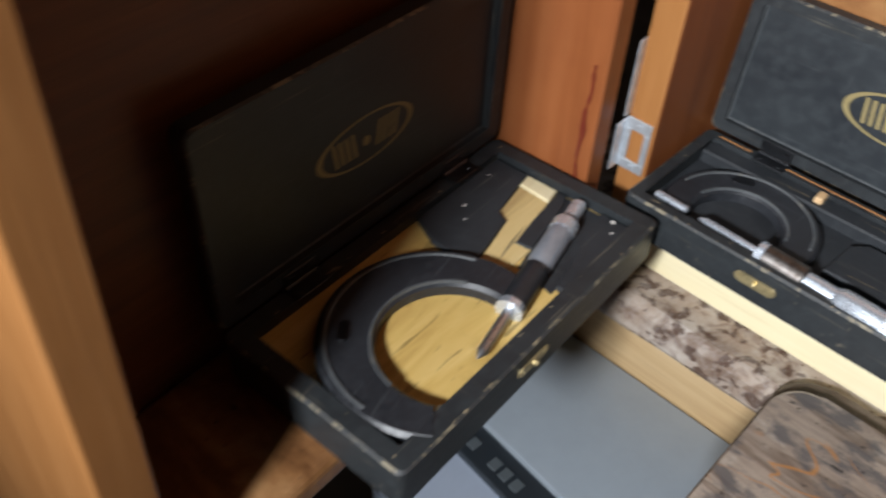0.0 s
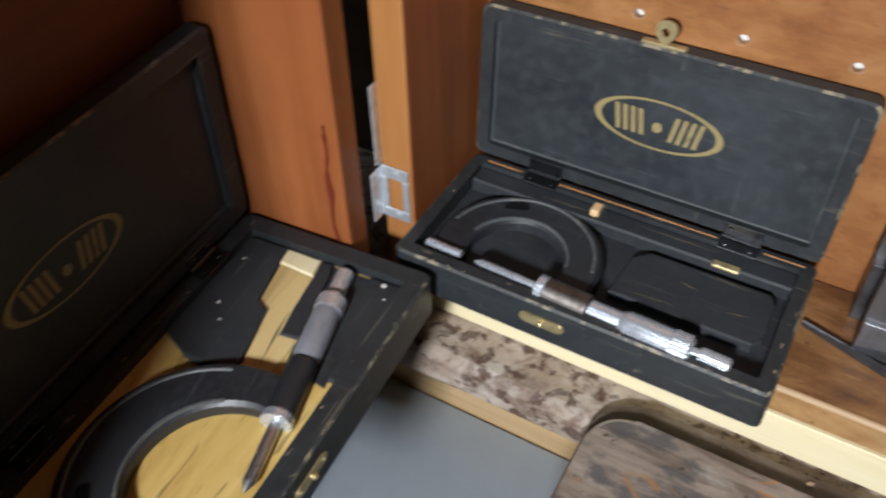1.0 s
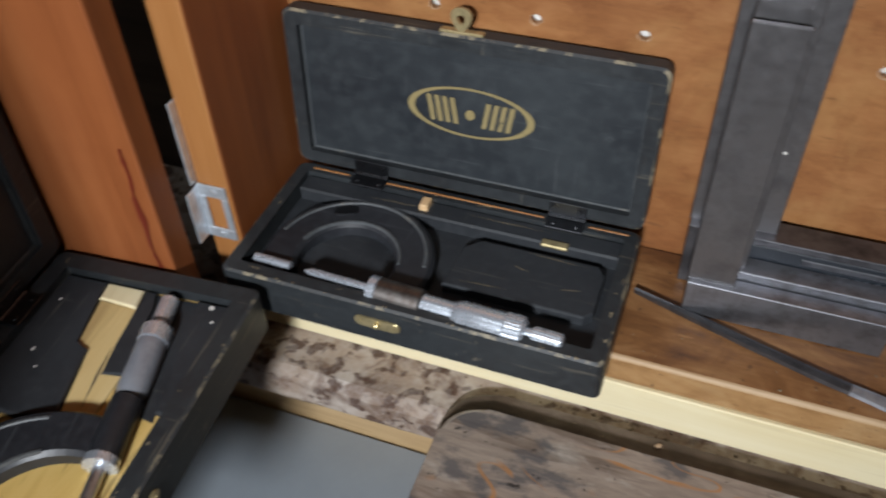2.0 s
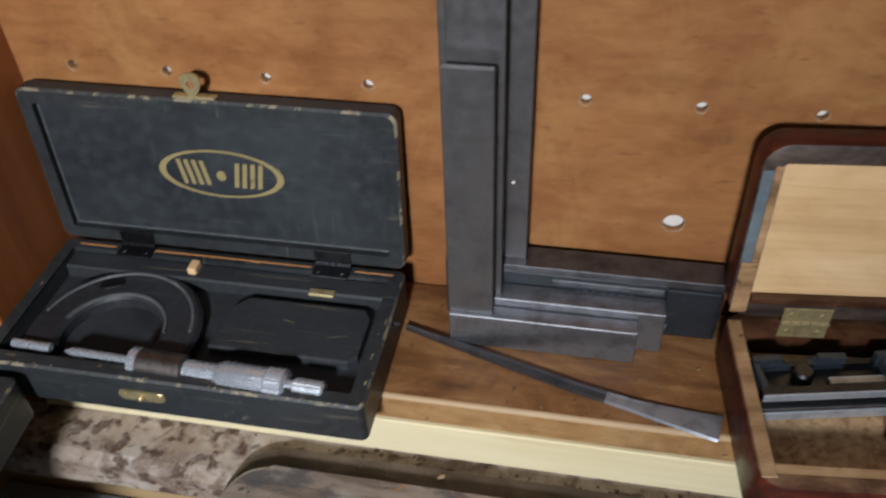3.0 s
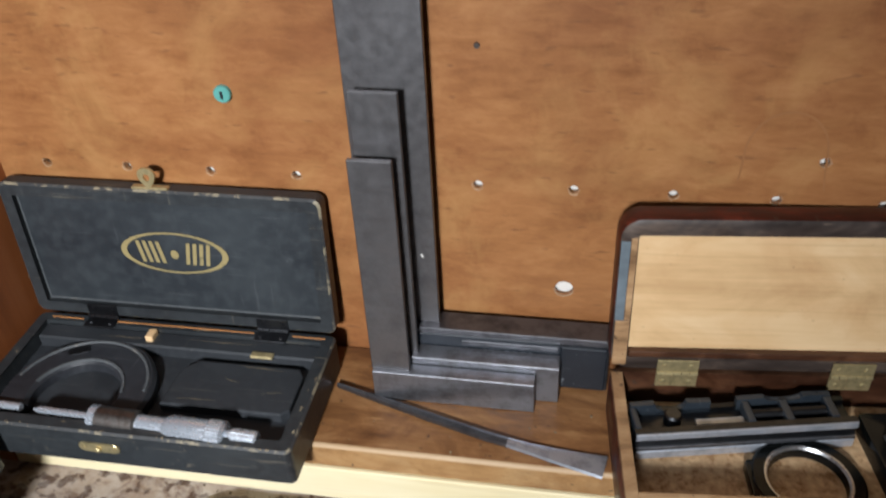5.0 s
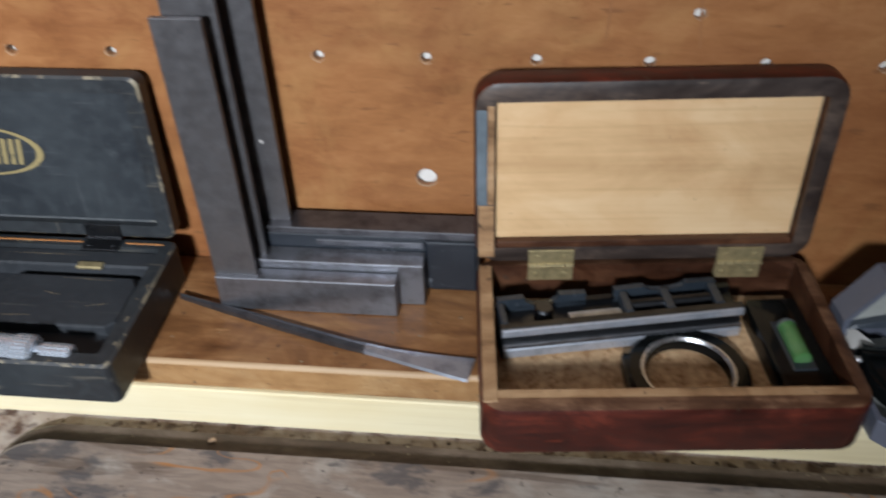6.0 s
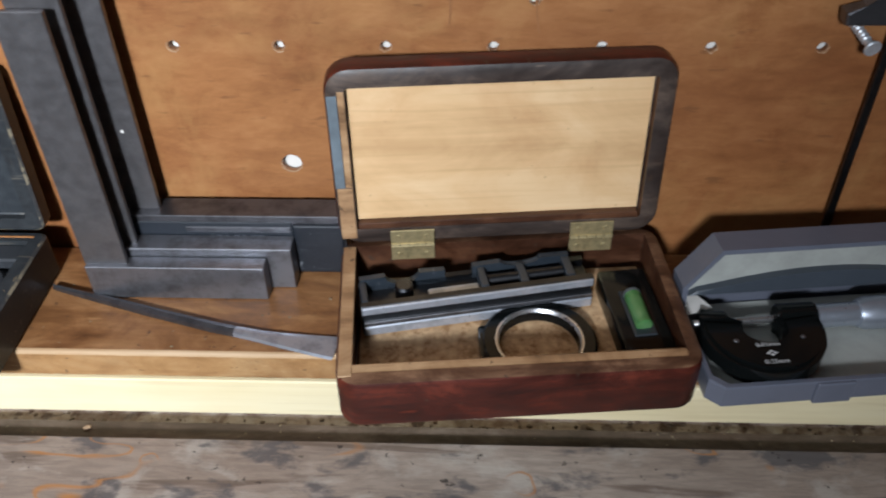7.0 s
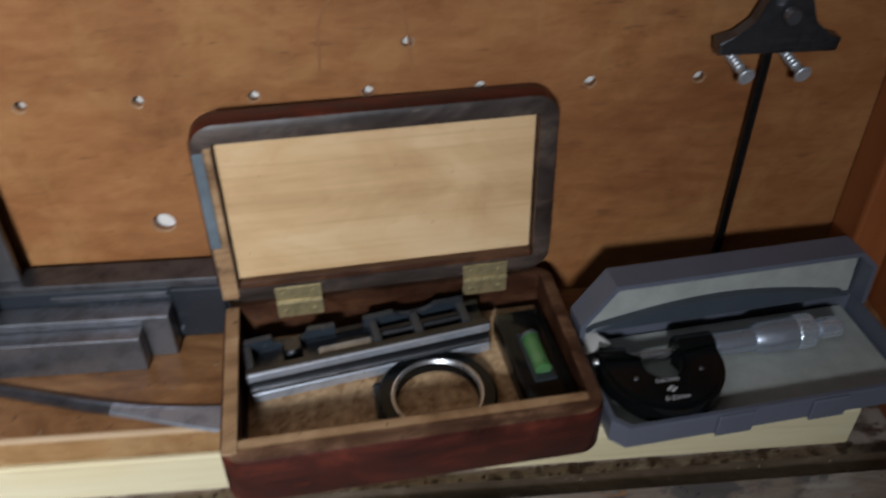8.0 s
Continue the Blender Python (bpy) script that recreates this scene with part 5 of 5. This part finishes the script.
tagged(part("paper_sheet", bm, M_WHITE), "white paper sheet pinned to the back board", "paper")
k = part("nail_head", lathe(bmesh.new(), [(0, 0.0017), (0.0008, 0.0014)], (0, 0, 0), (0, -1, 0), 12), M_RUSTY)
k.matrix_world = pose(0.1405, BACK - 0.0003, 0.3085)
tagged(k, "small rusty nail head in the board", "nail")
# faint arched outline where something once hung
bm = bmesh.new()
arch = [(0.0222, -0.020), (0.0208, -0.010)]
arch += [(0.0198 * math.cos(math.pi * k / 24), 0.024 * math.sin(math.pi * k / 24)) for k in range(25)]
arch += [(-0.0200, -0.010), (-0.0205, -0.016)]
rows = []
for k, (x, z) in enumerate(arch):
    w = 0.055 + 0.03 * noise.noise((k * 0.7, 3.0, 1.0))
    rows.append([bm.verts.new((0.2915 + x * f, BACK - 0.0003, 0.256 + z * f)) for f in (1.0, 1.0 - w)])
for a, b in zip(rows, rows[1:]):
    bm.faces.new((a[0], a[1], b[1], b[0]))
tagged(part("outline_stain", bm, plain("old_outline_stain", (0.28, 0.118, 0.041), 0.5)), "faint arched stain line on the back board", "stain", kind="structure")


# ---------------------------------------------------------------- wear: chipped paint, crumbs and flecks


def flake(bm, p, size, flat=0.25):
    """A small irregular crumb."""
    n = random.randint(4, 6)
    turn = random.uniform(0, 6.28)
    ring = [(size * random.uniform(0.5, 1.2) * math.cos(turn + 6.283 * k / n), size * random.uniform(0.5, 1.2) * math.sin(turn + 6.283 * k / n)) for k in range(n)]
    lo = [bm.verts.new((p[0] + x, p[1] + y, p[2])) for x, y in ring]
    hi = [bm.verts.new((p[0] + x * 0.6, p[1] + y * 0.6, p[2] + size * flat)) for x, y in ring]
    bm.faces.new(hi)
    for k in range(n):
        bm.faces.new((lo[k], lo[(k + 1) % n], hi[(k + 1) % n], hi[k]))


def paint_chips(root, W, D, H, wall, count):
    """Bare spots along the rim of a black box, where the paint has gone."""
    bm = bmesh.new()
    for _ in range(count):
        side = random.choice((0, 0, 1, 2, 3, 3))
        if side == 0:      # outer front edge
            p = (random.uniform(-W / 2 + 0.006, W / 2 - 0.006), random.uniform(0.0008, 0.0022), H)
        elif side == 1:    # ends
            p = (random.choice((-1, 1)) * (W / 2 - random.uniform(0.001, wall - 0.001)), random.uniform(0.004, D - 0.012), H)
        elif side == 2:    # inner front edge
            p = (random.uniform(-W / 2 + 0.012, W / 2 - 0.012), wall - random.uniform(0.0008, 0.002), H)
        else:              # back rim
            p = (random.uniform(-W / 2 + 0.006, W / 2 - 0.006), D - wall + random.uniform(0.0005, 0.002), H)
        long = random.choice((1, 1, 2, 3, 5))
        for j in range(long):
            flake(bm, (p[0] + (j * 0.0011 if side != 1 else 0), p[1] + (j * 0.0011 if side == 1 else 0), p[2] - 0.0001), random.uniform(0.0004, 0.0011), 0.15)
    part("chipped_spots", bm, M_CHIPS, root, "bare wood where the paint has chipped")["kind"] = "stuff"


M_CHIPS = wood("chipped_bare_wood", (0.12, 0.092, 0.055), (0.26, 0.205, 0.125), (0.42, 0.35, 0.23), "X", 2.0, 0.6)
paint_chips(boxa, 0.212, 0.114, 0.027, 0.010, 34)
paint_chips(boxb, 0.196, 0.092, 0.0255, 0.0072, 34)
bm = bmesh.new()
for _ in range(150):
    flake(bm, (random.uniform(-0.02, 0.53), random.triangular(0.3762, 0.3862, 0.3785), LEDGE + 0.0001), random.uniform(0.0005, 0.0018), 0.6)
tagged(part("crumbs", bm, M_CRUMB), "brown dust and crumbs in the joint behind the plank", "crumbs", kind="stuff")
bm = bmesh.new()
for _ in range(60):
    flake(bm, (random.uniform(0.06, 0.52), random.uniform(0.390, 0.440), SHELF + 0.0001), random.choice((0.0003, 0.0004, 0.0005, 0.0009)), 0.5)
for _ in range(60):
    flake(bm, (random.uniform(0.0, 0.52), random.uniform(0.362, 0.377), LEDGE + 0.0064), random.choice((0.0003, 0.0004, 0.0007)), 0.5)
tagged(part("dust_flecks", bm, M_CHIPS), "pale dust flecks on the shelf and plank", "dust", kind="stuff")

# scratches through the black lining of the box on the door shelf
for x, y, turn, long in ((0.040, 0.094, 20, 0.010), (0.062, 0.089, -35, 0.007), (0.050, 0.083, 70, 0.006), (0.075, 0.099, 10, 0.009), (0.033, 0.078, 55, 0.006)):
    bm = bmesh.new()
    pts = [(long * (k / 6 - 0.5), 0.0006 * noise.noise((k * 0.9, x * 99, y * 99))) for k in range(7)]
    rows = [[bm.verts.new((px, py - 0.0003 * (1 - abs(k - 3) / 3.4), 0)), bm.verts.new((px, py + 0.0003 * (1 - abs(k - 3) / 3.4), 0))] for k, (px, py) in enumerate(pts)]
    for a, b in zip(rows, rows[1:]):
        bm.faces.new((a[0], a[1], b[1], b[0]))
    part("scratch", bm, M_CHIPS, boxa, "pale scratch in the lining").matrix_basis = pose(x, y, 0.0227, 0, 0, turn)

for x, y, z, turn, long in ((0.030, 0.0350, 0.0206, 3, 0.024), (0.060, 0.0635, 0.0206, -2, 0.030), (0.072, 0.0450, 0.0206, 12, 0.012), (-0.030, 0.0775, 0.0226, 1, 0.040), (0.030, 0.0800, 0.0226, 0, 0.045), (0.045, 0.0520, 0.0206, -14, 0.010)):
    bm = bmesh.new()
    pts = [(long * (k / 8 - 0.5), 0.0005 * noise.noise((k * 0.9, x * 77, y * 77))) for k in range(9)]
    rows = [[bm.verts.new((px, py - 0.00022 * (1 - abs(k - 4) / 4.5), 0)), bm.verts.new((px, py + 0.00022 * (1 - abs(k - 4) / 4.5), 0))] for k, (px, py) in enumerate(pts)]
    for a, b in zip(rows, rows[1:]):
        bm.faces.new((a[0], a[1], b[1], b[0]))
    part("scratch", bm, M_CHIPS, boxb, "pale scratch in the lining").matrix_basis = pose(x, y, z, 0, 0, turn)

bm = bmesh.new()
flake(bm, (0, 0, 0), 0.0010, 0.2)
k = part("paint_fleck", bm, M_WHITE)
k.matrix_world = pose(0.1095, 0.4492 + 0.00610, 0.1905, 90, 0, 0)
tagged(k, "tiny white paint fleck on the large square", "fleck")
